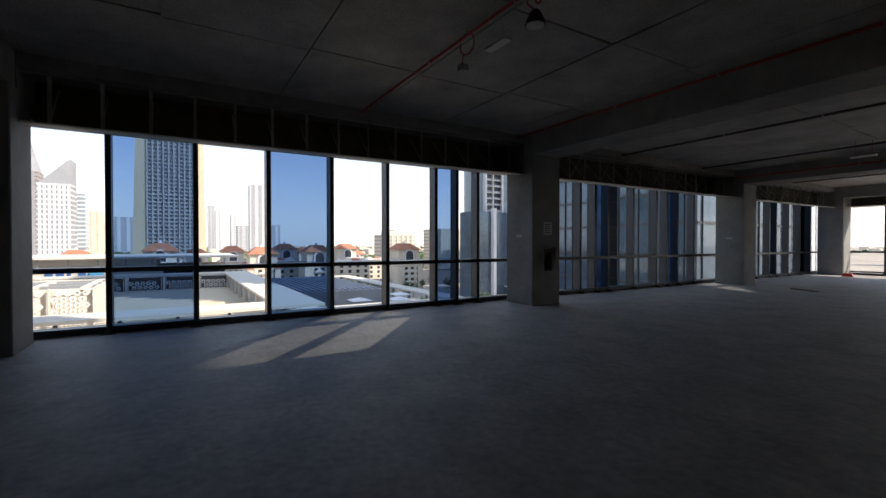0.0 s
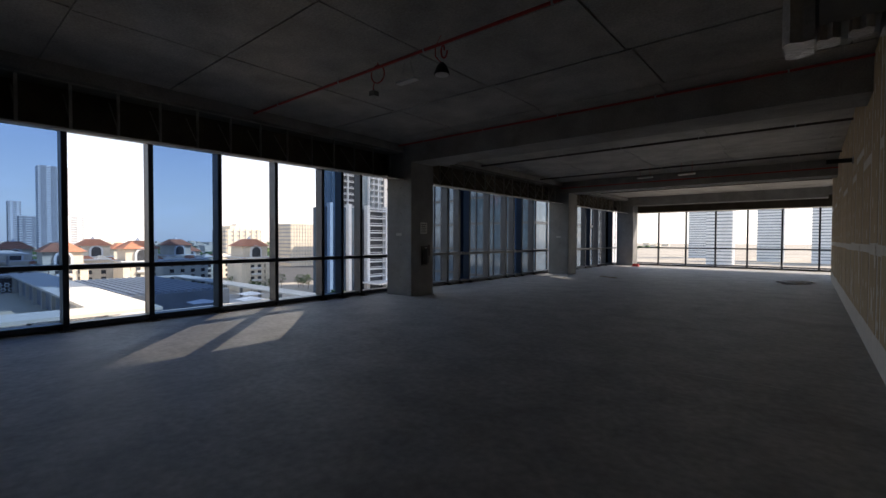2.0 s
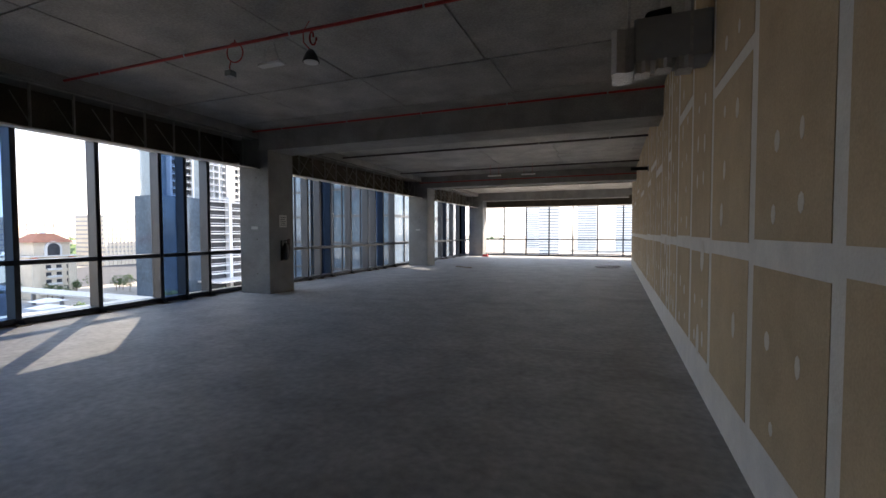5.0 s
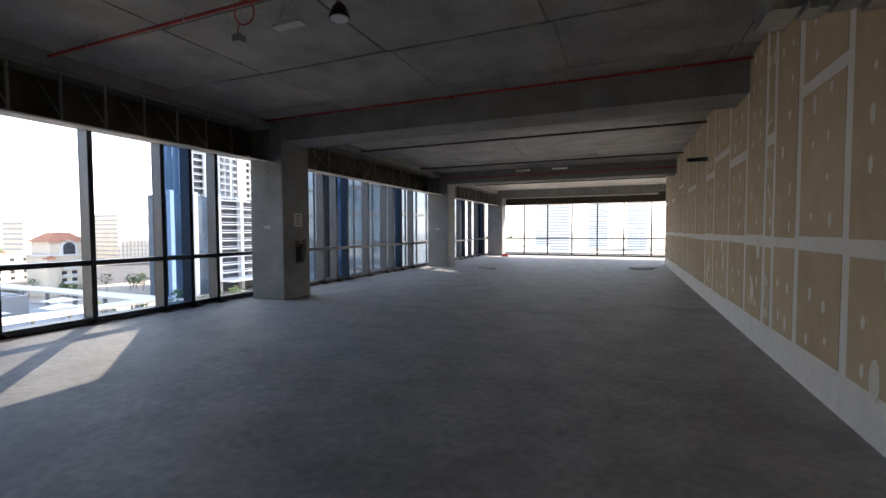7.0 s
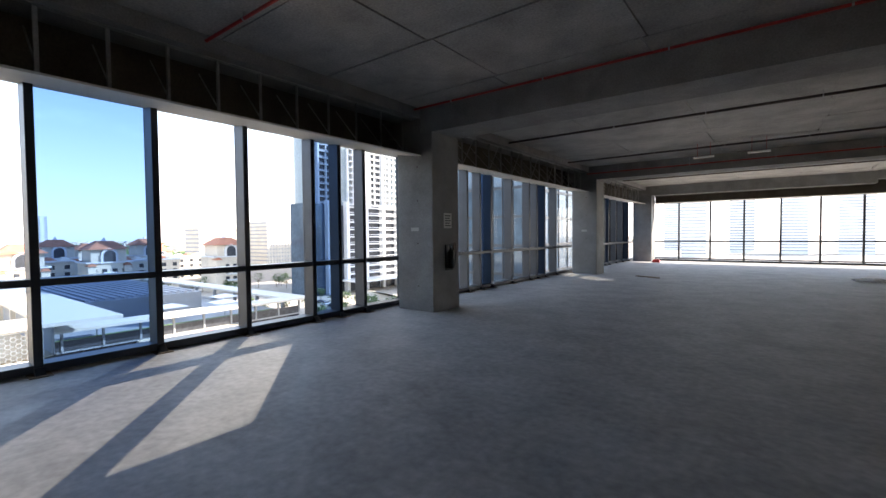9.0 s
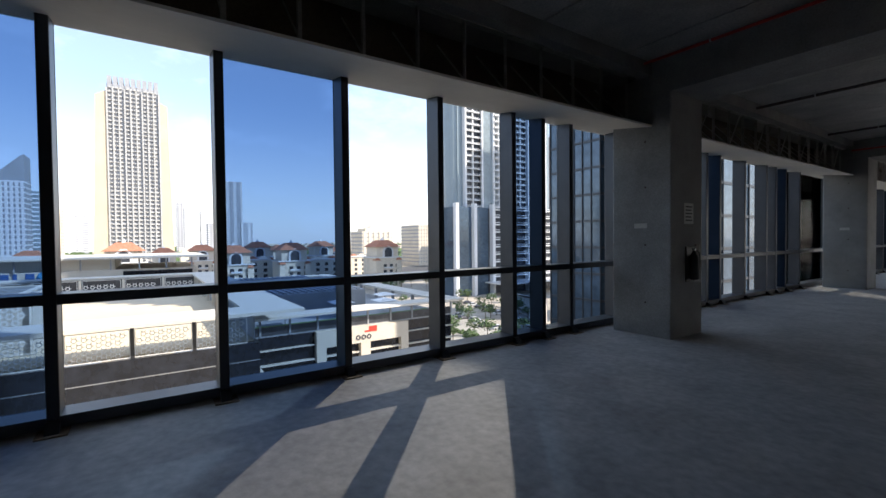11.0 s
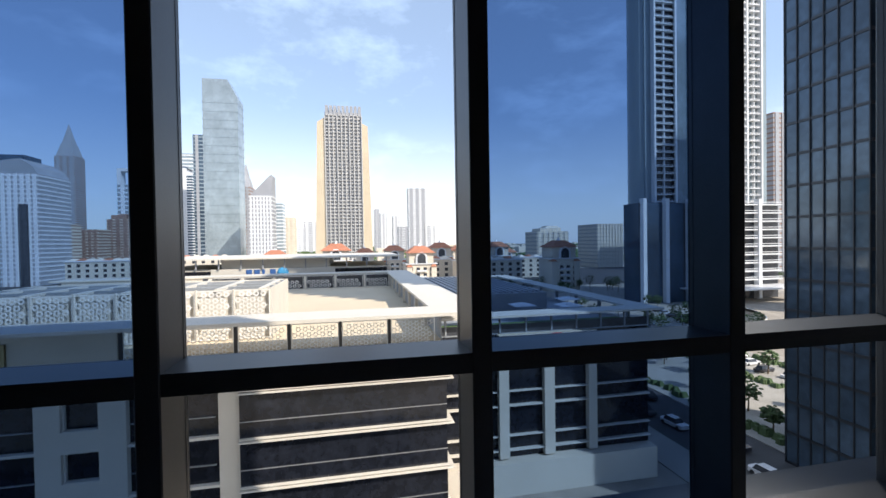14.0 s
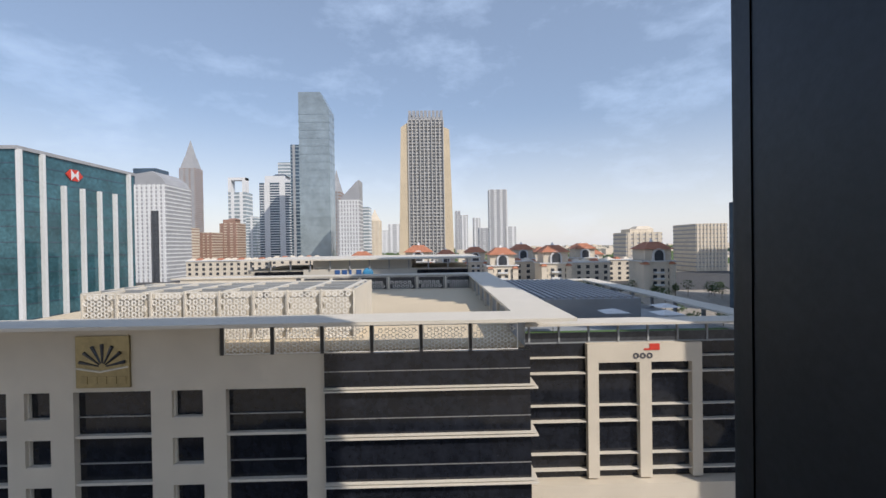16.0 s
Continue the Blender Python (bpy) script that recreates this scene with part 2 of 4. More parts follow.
# ---- mesh builders ----
class Shape:
    """Collects boxes, prisms, tubes and the like into one mesh."""

    def __init__(self):
        self.v, self.f = [], []

    def box(self, x0, x1, y0, y1, z0, z1):
        b = len(self.v)
        self.v += [(x0, y0, z0), (x1, y0, z0), (x1, y1, z0), (x0, y1, z0), (x0, y0, z1), (x1, y0, z1), (x1, y1, z1), (x0, y1, z1)]
        self.f += [tuple(b + i for i in q) for q in ((3, 2, 1, 0), (4, 5, 6, 7), (0, 1, 5, 4), (1, 2, 6, 5), (2, 3, 7, 6), (3, 0, 4, 7))]
        return self

    def chamfered(self, x0, x1, y0, y1, z0, z1, c):
        """A box whose four upright edges are cut off by c."""
        pts = [(x0 + c, y0), (x1 - c, y0), (x1, y0 + c), (x1, y1 - c), (x1 - c, y1), (x0 + c, y1), (x0, y1 - c), (x0, y0 + c)]
        return self.prism(pts, z0, z1)

    def prism(self, pts, z0, z1):
        b, n = len(self.v), len(pts)
        self.v += [(x, y, z0) for x, y in pts] + [(x, y, z1) for x, y in pts]
        self.f += [tuple(b + i for i in reversed(range(n))), tuple(b + n + i for i in range(n))]
        self.f += [(b + i, b + (i + 1) % n, b + n + (i + 1) % n, b + n + i) for i in range(n)]
        return self

    def wedge_x(self, x0, x1, prof):
        """A profile of (y, z) pairs drawn along x."""
        b, n = len(self.v), len(prof)
        self.v += [(x0, y, z) for y, z in prof] + [(x1, y, z) for y, z in prof]
        self.f += [tuple(b + i for i in reversed(range(n))), tuple(b + n + i for i in range(n))]
        self.f += [(b + i, b + (i + 1) % n, b + n + (i + 1) % n, b + n + i) for i in range(n)]
        return self

    def taper(self, cx, cy, hx, hy, z0, z1, top):
        """A box that narrows to the share top of its foot."""
        b = len(self.v)
        for z, k in ((z0, 1.0), (z1, top)):
            self.v += [(cx - hx * k, cy - hy * k, z), (cx + hx * k, cy - hy * k, z), (cx + hx * k, cy + hy * k, z), (cx - hx * k, cy + hy * k, z)]
        self.f += [tuple(b + i for i in q) for q in ((3, 2, 1, 0), (4, 5, 6, 7), (0, 1, 5, 4), (1, 2, 6, 5), (2, 3, 7, 6), (3, 0, 4, 7))]
        return self

    def tube(self, pts, r, seg=8, close=False):
        pts = [Vector(p) for p in pts]
        radii = r if isinstance(r, (list, tuple)) else [r] * len(pts)
        b, n = len(self.v), len(pts)
        for i, p in enumerate(pts):
            a = pts[(i - 1) % n] if (i or close) else p
            c = pts[(i + 1) % n] if (i < n - 1 or close) else p
            d = (c - a).normalized()
            u = d.cross(Vector((0, 0, 1)) if abs(d.z) < 0.9 else Vector((1, 0, 0))).normalized()
            w = d.cross(u)
            for k in range(seg):
                t = 2 * math.pi * k / seg
                self.v.append(tuple(p + radii[i] * (math.cos(t) * u + math.sin(t) * w)))
        for i in range(n if close else n - 1):
            j = (i + 1) % n
            for k in range(seg):
                self.f.append((b + i * seg + k, b + i * seg + (k + 1) % seg, b + j * seg + (k + 1) % seg, b + j * seg + k))
        if not close:
            self.f += [tuple(b + k for k in range(seg)), tuple(b + (n - 1) * seg + k for k in reversed(range(seg)))]
        return self

    def ring_x(self, x0, x1, cy, cz, r0, r1, seg=12):
        """A flat ring that faces x."""
        b = len(self.v)
        for k in range(seg):
            t = 2 * math.pi * k / seg
            for x, r in ((x0, r0), (x0, r1), (x1, r1), (x1, r0)):
                self.v.append((x, cy + r * math.cos(t), cz + r * math.sin(t)))
        for k in range(seg):
            j = (k + 1) % seg
            for i in range(4):
                self.f.append((b + 4 * k + i, b + 4 * k + (i + 1) % 4, b + 4 * j + (i + 1) % 4, b + 4 * j + i))
        return self

    def mesh(self, name, material):
        me = bpy.data.meshes.new(name)
        me.from_pydata(self.v, [], self.f)
        bm = bmesh.new()
        bm.from_mesh(me)
        bmesh.ops.recalc_face_normals(bm, faces=bm.faces)
        bm.to_mesh(me)
        bm.free()
        me.materials.append(material)
        return me


def part(name, shape, material, parent=None, label=""):
    ob = new(name, shape.mesh(name, material))
    if parent:
        ob.parent = parent
    if label:
        tagged(ob, label)
    return ob


def piece(name, me, parent, loc):
    ob = new(name, me)
    ob.parent = parent
    ob.location = loc
    return ob


def thing(name, label, category, group="", kind=""):
    return tagged(new(name), label, category, group, kind)


def smooth(ob):
    for p in ob.data.polygons:
        p.use_smooth = True
    return ob


# ---- the storey: floor, ceiling, beams, columns, walls ----
XE, YN, YS = 11.0, 29.5, -7.0        # gypsum wall, far window wall, wall behind
GLASS = -0.19                         # plane of the panes
SLABZ, BEAMZ, HEAD = 4.49, 3.92, 3.62
COLS = [(-3.34, -2.34), (7.53, 8.51), (18.38, 19.35), (28.33, 29.3)]

tagged(part("floor", Shape().box(-0.5, 16.2, YS - 0.2, YN + 0.5, -0.35, 0.0), FLOOR), "bare dusty grey concrete screed floor", "floor", kind="structure")

c = Shape().box(-0.5, 16.2, YS - 0.2, YN + 0.5, SLABZ + 0.008, SLABZ + 0.4)
y = YS - 0.78
row = 0
while y < YN:
    x = 0.87 - 2.44 + (0.08 if row % 2 else 0.0)
    while x < XE:
        gap = 0.012 if row % 3 else 0.02
        dz = random.uniform(0, 0.006)
        c.box(max(x, -0.4) + gap, min(x + 2.44, XE) - gap, y + (0.035 if row == 7 else 0.012), min(y + 1.83, YN) - 0.012, SLABZ - 0.02 - dz, SLABZ + 0.02)
        x += 2.44
    y += 1.83
    row += 1
tagged(part("ceiling", c, SLAB), "raw concrete slab soffit with formwork panel joints", "ceiling", kind="structure")

for i, (y0, y1) in enumerate(COLS):
    b = Shape().box(1.05, XE, y0 + 0.02, y1 - 0.02, BEAMZ, SLABZ + 0.004)
    tagged(part("beam", b, BEAM), "deep raw concrete beam crossing the ceiling", "beam", "ceiling beams", "structure")
    # filler added over the column so that no daylight leaks past the beam
    tagged(part("beam_end_seal", Shape().box(-0.4, 1.05, y0 + 0.001, y1 - 0.001, BEAMZ + 0.003, SLABZ + 0.006), BEAM), "raw concrete filler sealing out light over a column", "beam", "ceiling beams", "structure")
    s = Shape().chamfered(0.34, 1.38, y0, y1, 0, BEAMZ + 0.003, 0.018)
    tagged(part("column", s, COLUMN), "rectangular fair-faced grey concrete column", "column", "columns", "structure")
e = Shape().box(0.35, 1.05, YS, YN, 4.25, SLABZ + 0.004)
tagged(part("edge_beam", e, BEAM), "shallow concrete beam along the window wall", "beam", kind="structure")
tagged(part("end_beam", Shape().box(1.07, 16, YN - 1.1, YN - 0.55, 4.1, SLABZ + 0.004), BEAM), "concrete beam before the far windows", "beam", kind="structure")
tagged(part("wall_far_side", Shape().box(16, 16.2, 23.2, YN + 0.3, 0, SLABZ), PLASTER), "plain plastered wall closing the far end", "wall", kind="structure")
tagged(part("wall_return", Shape().box(XE + 0.2, 16.2, 23.0, 23.2, 0, SLABZ), PLASTER), "plain plastered wall behind the gypsum wall", "wall", kind="structure")
# unseen wall added at the south end, which keeps the storey dark
tagged(part("closing_wall_south", Shape().box(-0.4, XE + 0.2, YS - 0.2, YS, 0, SLABZ), PLASTER), "unseen plain wall added to close the storey", "wall", kind="structure")
tagged(part("wall_behind_column", Shape().box(0.34, 0.54, YS, -3.345, 0, SLABZ), PLASTER), "plain plastered wall beside a column", "wall", kind="structure")


# soffit strip above the windows, with the bare studs and backing over it
def head_zone(y0, y1):
    slope = Shape().prism([(-0.24, HEAD), (1.06, 3.425), (1.07, 3.45), (-0.24, HEAD + 0.03)], 0, y1 - y0)
    so = part("soffit", slope, SOFFIT)
    so.matrix_basis = Matrix(((1, 0, 0, 0), (0, 0, 1, y0), (0, 1, 0, 0), (0, 0, 0, 1)))
    tagged(so, "pale board soffit sloping up to the windows", "soffit", "window soffits", "structure")
    yy = y0 + 0.3
    k = 0
    while yy < y1 - 0.1:
        s = thing("wall_stud", "galvanised steel stud above the soffit", "stud", "soffit studs")
        part("web", Shape().box(0.80, 0.806, yy, yy + 0.05, 3.50, 4.24), GALV, s)
        part("flange", Shape().box(0.81, 0.85, yy, yy + 0.004, 3.50, 4.24), GALV, s)
        part("brace", Shape().tube([(0.2, yy + 0.03, 4.2), (0.8, yy + 0.03, 3.55)], 0.012, 6), GALV, s)
        if y0 > 8 and k % 2:
            part("diagonal", Shape().tube([(0.83, yy, 3.5), (0.83, yy + 0.5, 4.2)], 0.014, 4), GALV, s)
        yy += 0.66
        k += 1


tagged(part("backing", Shape().box(-0.25, 0.10, YS, YN + 0.4, HEAD + 0.034, SLABZ), DARKBOARD), "dark unfinished backing above the windows", "backing", "window backings", "structure")
tagged(part("track_rail", Shape().box(0.78, 0.87, COLS[0][1], YN, 4.24, 4.25), GALV), "steel head track over the soffit studs", "track", kind="structure")
for (a, b) in ((COLS[0][1], COLS[1][0]), (COLS[1][1], COLS[2][0]), (COLS[2][1], COLS[3][0])):
    head_zone(a, b)
for y0, y1 in COLS:
    tagged(part("soffit", Shape().box(-0.24, 0.33, y0, y1, HEAD, HEAD + 0.03), SOFFIT), "pale board soffit behind a column", "soffit", "window soffits", "structure")
tagged(part("soffit", Shape().box(1.37, 16, YN - 0.5, YN + 0.3, 3.47, 3.5), SOFFIT), "pale board soffit above the far windows", "soffit", "window soffits", "structure")
tagged(part("backing", Shape().box(1.37, 16, YN - 0.1, YN + 0.3, 3.504, SLABZ), DARKBOARD), "dark unfinished backing above the far windows", "backing", "window backings", "structure")
tagged(part("window_spandrel", Shape().box(-0.6, -0.15, YS, YN + 0.4, -0.35, 0.02), ALU), "dark metal spandrel under the windows", "spandrel", kind="structure")
tagged(part("corner_pier", Shape().box(0.34, 1.29, 29.305, YN + 0.2, 0, SLABZ), COLUMN), "grey concrete corner pier", "pier", kind="structure")


# window walls: deep dark mullions, a transom at waist height, a raised sill
def window_wall(name, y0, y1, mulls, blues, head):
    w = tagged(new(name), "dark aluminium window wall with clear and blue tinted panes", "window", kind="structure")
    for yy in mulls:
        m = part("mullion", Shape().chamfered(-0.205, 0.087, yy - 0.046, yy + 0.046, 0.03, head + 0.02, 0.006), ALU, w)
        part("bead", Shape().box(GLASS + 0.012, GLASS + 0.03, yy - 0.048, yy + 0.048, 0.13, head), ALU, m)
        foot = thing("mullion_bracket", "steel floor bracket under a mullion", "bracket", "mullion brackets")
        part("plate", Shape().box(-0.02, 0.24, yy - 0.11, yy + 0.11, 0.0, 0.014), WOODM, foot, "rusty steel plate")
        part("cleat", Shape().wedge_x(yy - 0.05, yy + 0.05, [(0.088, 0.014), (0.2, 0.014), (0.12, 0.10), (0.088, 0.10)]), ALU, foot).matrix_basis = Matrix(((0, 1, 0, 0), (1, 0, 0, 0), (0, 0, 1, 0), (0, 0, 0, 1)))
    edges = [y0] + list(mulls) + [y1]
    for a, b in zip(edges, edges[1:]):
        a2, b2 = a + (0.046 if a != y0 else 0), b - (0.046 if b != y1 else 0)
        part("transom", Shape().box(-0.202, 0.082, a2, b2, 1.098, 1.188), ALU, w)
        part("sill", Shape().box(-0.203, 0.084, a2, b2, 0.03, 0.13), ALU, w)
        g = BLUE if any(lo - 0.01 <= a and b <= hi + 0.01 for lo, hi in blues) else CLEAR
        lab = "blue tinted pane" if g is BLUE else ""
        part("pane", Shape().box(GLASS - 0.004, GLASS + 0.004, a2, b2, 0.13, 1.098), g, w, lab)
        part("pane", Shape().box(GLASS - 0.004, GLASS + 0.004, a2, b2, 1.188, head), g, w, lab)
    return w


window_wall("window_1", -4.1, 7.42, [-2.73, -1.38, -0.01, 1.33, 2.68, 4.05, 5.41, 6.06, 6.74], [(-1.38, 0), (1.33, 2.68), (5.41, 6.06)], HEAD)
window_wall("window_2", 7.42, 18.65, [8.1, 9.45, 10.8, 11.5, 12.15, 13.5, 14.85, 15.5, 16.2, 17.3], [(11.5, 12.15), (15.5, 16.2)], HEAD)
window_wall("window_3", 18.65, YN + 0.1, [20.3, 21.0, 22.35, 23.7, 24.4, 25.7, 27.0, 28.3], [(20.3, 21.0), (23.7, 24.4), (27.0, 28.3)], HEAD)

w = tagged(new("window_4"), "far window wall of clear panes in dark frames", "window", kind="structure")
xs = [1.29] + [2.65 + 1.61 * i for i in range(8)] + [16.0]
for i, (a, b) in enumerate(zip(xs, xs[1:])):
    if i:
        m = part("mullion", Shape().chamfered(a - 0.045, a + 0.045, YN, YN + 0.16, 0.15, 3.47, 0.006), ALU, w)
        foot = thing("mullion_bracket", "steel floor bracket under a mullion", "bracket", "mullion brackets")
        part("plate", Shape().box(a - 0.09, a + 0.09, YN - 0.16, YN + 0.1, 0, 0.012), GALV, foot)
        part("cleat", Shape().box(a - 0.05, a + 0.05, YN - 0.06, YN, 0.012, 0.15), ALU, foot)
    a2, b2 = a + (0.045 if i else 0), b - (0.045 if i < len(xs) - 2 else 0)
    part("transom", Shape().box(a2, b2, YN + 0.003, YN + 0.155, 1.14, 1.22), ALU, w)
    part("sill", Shape().box(a2, b2, YN + 0.002, YN + 0.158, 0.13, 0.2), ALU, w)
    part("pane", Shape().box(a2, b2, YN + 0.126, YN + 0.134, 0.2, 1.14), CLEAR, w)
    part("pane", Shape().box(a2, b2, YN + 0.126, YN + 0.134, 1.22, 3.47), CLEAR, w)
tagged(part("window_spandrel", Shape().box(1.29, 16, YN + 0.11, YN + 0.4, -0.35, 0.10), ALU), "dark metal spandrel under the far windows", "spandrel", kind="structure")

# gypsum board wall: filled joints stand as pale strips round each brown board
east = tagged(part("wall_east", Shape().box(XE, XE + 0.2, YS, 23.2, 0, SLABZ), COMPOUND), "unpainted gypsum board wall with pale filled joints", "wall", kind="structure")

# ---- things in the storey ----
sg = thing("wall_notice", "small white printed notice on a concrete column", "notice")
part("sheet", Shape().box(1.381, 1.385, 7.92, 8.21, 1.84, 2.18), PAPER, sg)
for k in range(5):
    part("line", Shape().box(1.3855, 1.3865, 7.96, 8.17 - 0.03 * (k % 2), 2.11 - 0.055 * k, 2.13 - 0.055 * k), INK, sg)

ex = thing("fire_extinguisher", "fire extinguisher hung in a black bracket on the column", "extinguisher")
prof = [(0.70, 0.055), (0.72, 0.075), (1.05, 0.075), (1.10, 0.06), (1.14, 0.03), (1.17, 0.025)]
smooth(part("cylinder", Shape().tube([(1.44, 7.86, z) for z, r in prof], [r for z, r in prof], 16), BLACK, ex))
part("valve", Shape().box(1.415, 1.465, 7.84, 7.88, 1.17, 1.21), GALV, ex)
part("lever", Shape().wedge_x(1.43, 1.45, [(7.80, 1.21), (7.93, 1.235), (7.93, 1.25), (7.80, 1.225)]), BLACK, ex)
part("hose", Shape().tube([(1.45, 7.90, 1.18), (1.47, 7.97, 1.14), (1.47, 7.985, 1.0), (1.46, 7.965, 0.82), (1.46, 7.955, 0.74)], 0.012, 8), BLACK, ex)
part("bracket", Shape().box(1.351, 1.372, 7.76, 8.02, 0.66, 1.24), BLACK, ex)
ex.matrix_basis = pose(0.03, 0.2, 0.23, 0, 0, 0)
part("case", Shape().box(1.372, 1.40, 8.02, 8.10, 0.95, 1.28), DARKPIPE, ex, "dark back plate")


def pipe(y, z, x0, x1, r, material, label, hangers):
    p = thing("sprinkler_pipe", label, "pipe", "ceiling pipes")
    part("run", Shape().tube([(x0, y, z), (x1, y, z)], r, 10), material, p)
    for k in range(hangers):
        x = x0 + (k + 0.5) * (x1 - x0) / hangers
        hg = part("hanger", Shape().tube([(x, y, z), (x, y, SLABZ)], 0.006, 6), GALV, p)
        part("clip", Shape().tube([(x - 0.012, y, z), (x + 0.012, y, z)], r + 0.006, 10), GALV, hg)
    return p


pipe(3.0, 4.38, 1.05, XE - 0.01, 0.022, RED, "thin red sprinkler pipe under the slab", 5)
pipe(7.34, 4.40, 1.05, XE - 0.01, 0.022, RED, "thin red pipe along a ceiling beam", 5)
pipe(11.55, 4.36, 1.05, XE - 0.01, 0.03, DARKPIPE, "dark sprinkler pipe under the slab", 5)
pipe(16.1, 4.36, 1.05, XE - 0.01, 0.03, DARKPIPE, "dark sprinkler pipe under the slab", 5)
pipe(23.5, 4.36, 1.05, XE - 0.01, 0.03, DARKPIPE, "dark sprinkler pipe under the slab", 4)
pipe(18.2, 4.15, 1.05, XE - 0.01, 0.022, RED, "thin red pipe along a ceiling beam", 4)

lp = thing("pendant_lamp", "black bell-shaped lamp on a red cord", "lamp")
part("cord", Shape().tube([(6.40, 2.95, SLABZ), (6.27, 2.96, 4.35), (6.29, 2.94, 4.2), (6.40, 2.95, 4.08)], 0.008, 6), RED, lp)
smooth(part("shade", Shape().tube([(6.40, 2.95, 4.09), (6.40, 2.95, 4.04), (6.40, 2.95, 3.95), (6.40, 2.95, 3.93)], [0.03, 0.07, 0.105, 0.11], 16), BLACK, lp))
part("lens", Shape().tube([(6.40, 2.95, 3.932), (6.40, 2.95, 3.92)], 0.095, 16), WHITEP, lp, "pale lamp glass")
part("coil", Shape().tube([(6.40 + 0.04 * math.cos(t), 2.95 + 0.01 * t, 4.25 + 0.08 * math.sin(t)) for t in [0.5 * k for k in range(14)]], 0.012, 6), RED, lp)

rc = thing("cable_coil", "coiled red cable with a box hanging from the slab", "cable")
part("drop", Shape().tube([(5.0, 3.03, SLABZ), (5.0, 3.03, 4.42)], 0.008, 6), RED, rc)
part("loop", Shape().tube([(5.0 + 0.12 * math.cos(2 * math.pi * k / 20), 3.03 + 0.03 * math.cos(2 * math.pi * k / 20), 4.29 + 0.14 * math.sin(2 * math.pi * k / 20)) for k in range(20)], 0.009, 6, True), RED, rc)
part("tail", Shape().tube([(4.93, 3.02, 4.17), (4.9, 3.02, 4.1), (4.92, 3.02, 4.02)], 0.008, 6), RED, rc)
part("box", Shape().chamfered(4.86, 4.98, 2.96, 3.08, 3.95, 4.03, 0.012), GALV, rc)

fx = thing("ceiling_fitting", "slim white fitting hung on wires", "fitting", "hung fittings")
part("body", Shape().chamfered(5.45, 5.85, 2.98, 3.10, 4.02, 4.05, 0.02), WHITEP, fx)
for x in (5.5, 5.8):
    part("wire", Shape().tube([(x, 3.04, 4.05), (5.65, 3.04, SLABZ)], 0.004, 6), GALV, fx)
for x in (5.2, 6.6):
    f2 = thing("ceiling_fitting", "slim white fitting hung on wires", "fitting", "hung fittings")
    part("body", Shape().chamfered(x, x + 0.55, 15.9, 16.05, 4.02, 4.06, 0.02), WHITEP, f2)
    for k in (0.1, 0.45):
        part("wire", Shape().tube([(x + k, 15.97, 4.06), (x + k, 15.97, SLABZ)], 0.006, 6), RED, f2)

# insulated duct stub by the gypsum wall
dk = thing("air_duct", "grey insulated duct stub with torn foil ends", "duct")
part("body", Shape().chamfered(10.16, XE - 0.155, 2.92, 3.32, 3.36, 3.78, 0.02), ROOFPLANT, dk)
part("foil_end", Shape().prism([(9.95, 2.93), (10.0, 2.89), (10.08, 2.92), (10.155, 2.9), (10.155, 3.30), (10.06, 3.33), (9.96, 3.29)], 3.27, 3.70), FOIL, dk, "crumpled silver foil end")
for k, x in enumerate((10.17, 10.36, 10.54)):
    dz = 0.025 * (k % 2)
    sh = Shape().prism([(x, 2.92), (x + 0.015, 2.88), (x + 0.06, 2.905), (x + 0.09, 2.875), (x + 0.14, 2.915), (x + 0.14, 3.1), (x, 3.1)], 3.24 + dz, 3.359)
    part("foil_flap", sh, FOIL, dk, "crumpled silver foil")
for x in (10.1, 10.65):
    part("strap", Shape().box(x, x + 0.025, 2.91, 3.33, 3.40, SLABZ - 0.02), GALV, dk)
part("spigot", Shape().tube([(10.3, 2.93, 3.78), (10.3, 3.1, 3.86), (10.5, 3.1, 3.88)], 0.05, 10), BLACK, dk)
dk.matrix_basis = pose(0.15, 0, 0.0)
ps = thing("pipe_stub", "dark capped pipe stub through the gypsum wall", "pipe")
part("barrel", Shape().tube([(XE, 11.3, 3.42), (XE - 0.45, 11.3, 3.42)], 0.05, 12), BLACK, ps)
part("collar", Shape().tube([(XE, 11.3, 3.42), (XE - 0.03, 11.3, 3.42)], 0.08, 12), GALV, ps)

# filler marks on the column's side, formwork tie holes
for cy0, cy1 in COLS[1:3]:
    ties = Shape()
    for z in (0.55, 1.5, 2.45, 3.2):
        for x in (0.35, 0.95):
            ties.tube([(x, cy0 + 0.004, z), (x, cy0 - 0.0015, z)], 0.018, 8)
    tagged(part("tie_holes", ties, DARKPIPE), "round formwork tie marks on a column", "tie marks", kind="stuff")
    tagged(part("filler_patch", Shape().prism([(0.75, cy0 + 0.01), (0.75, cy0 - 0.002), (0.98, cy0 - 0.002), (0.98, cy0 + 0.01)], 1.78, 1.86), PLASTER), "pale filler patch on a concrete column", "filler patch")
# chalk arc and scuffs on the floor
tagged(part("chalk_arc", Shape().prism([(9.05 + 0.1 * k, 4.42 + 0.012 * k + 0.02 * math.sin(k)) for k in range(12)] + [(10.15 - 0.1 * k, 4.59 - 0.012 * k + 0.02 * math.sin(11 - k)) for k in range(12)], 0.0, 0.0015), PLASTER), "faint pale plaster smear on the floor", "smear")
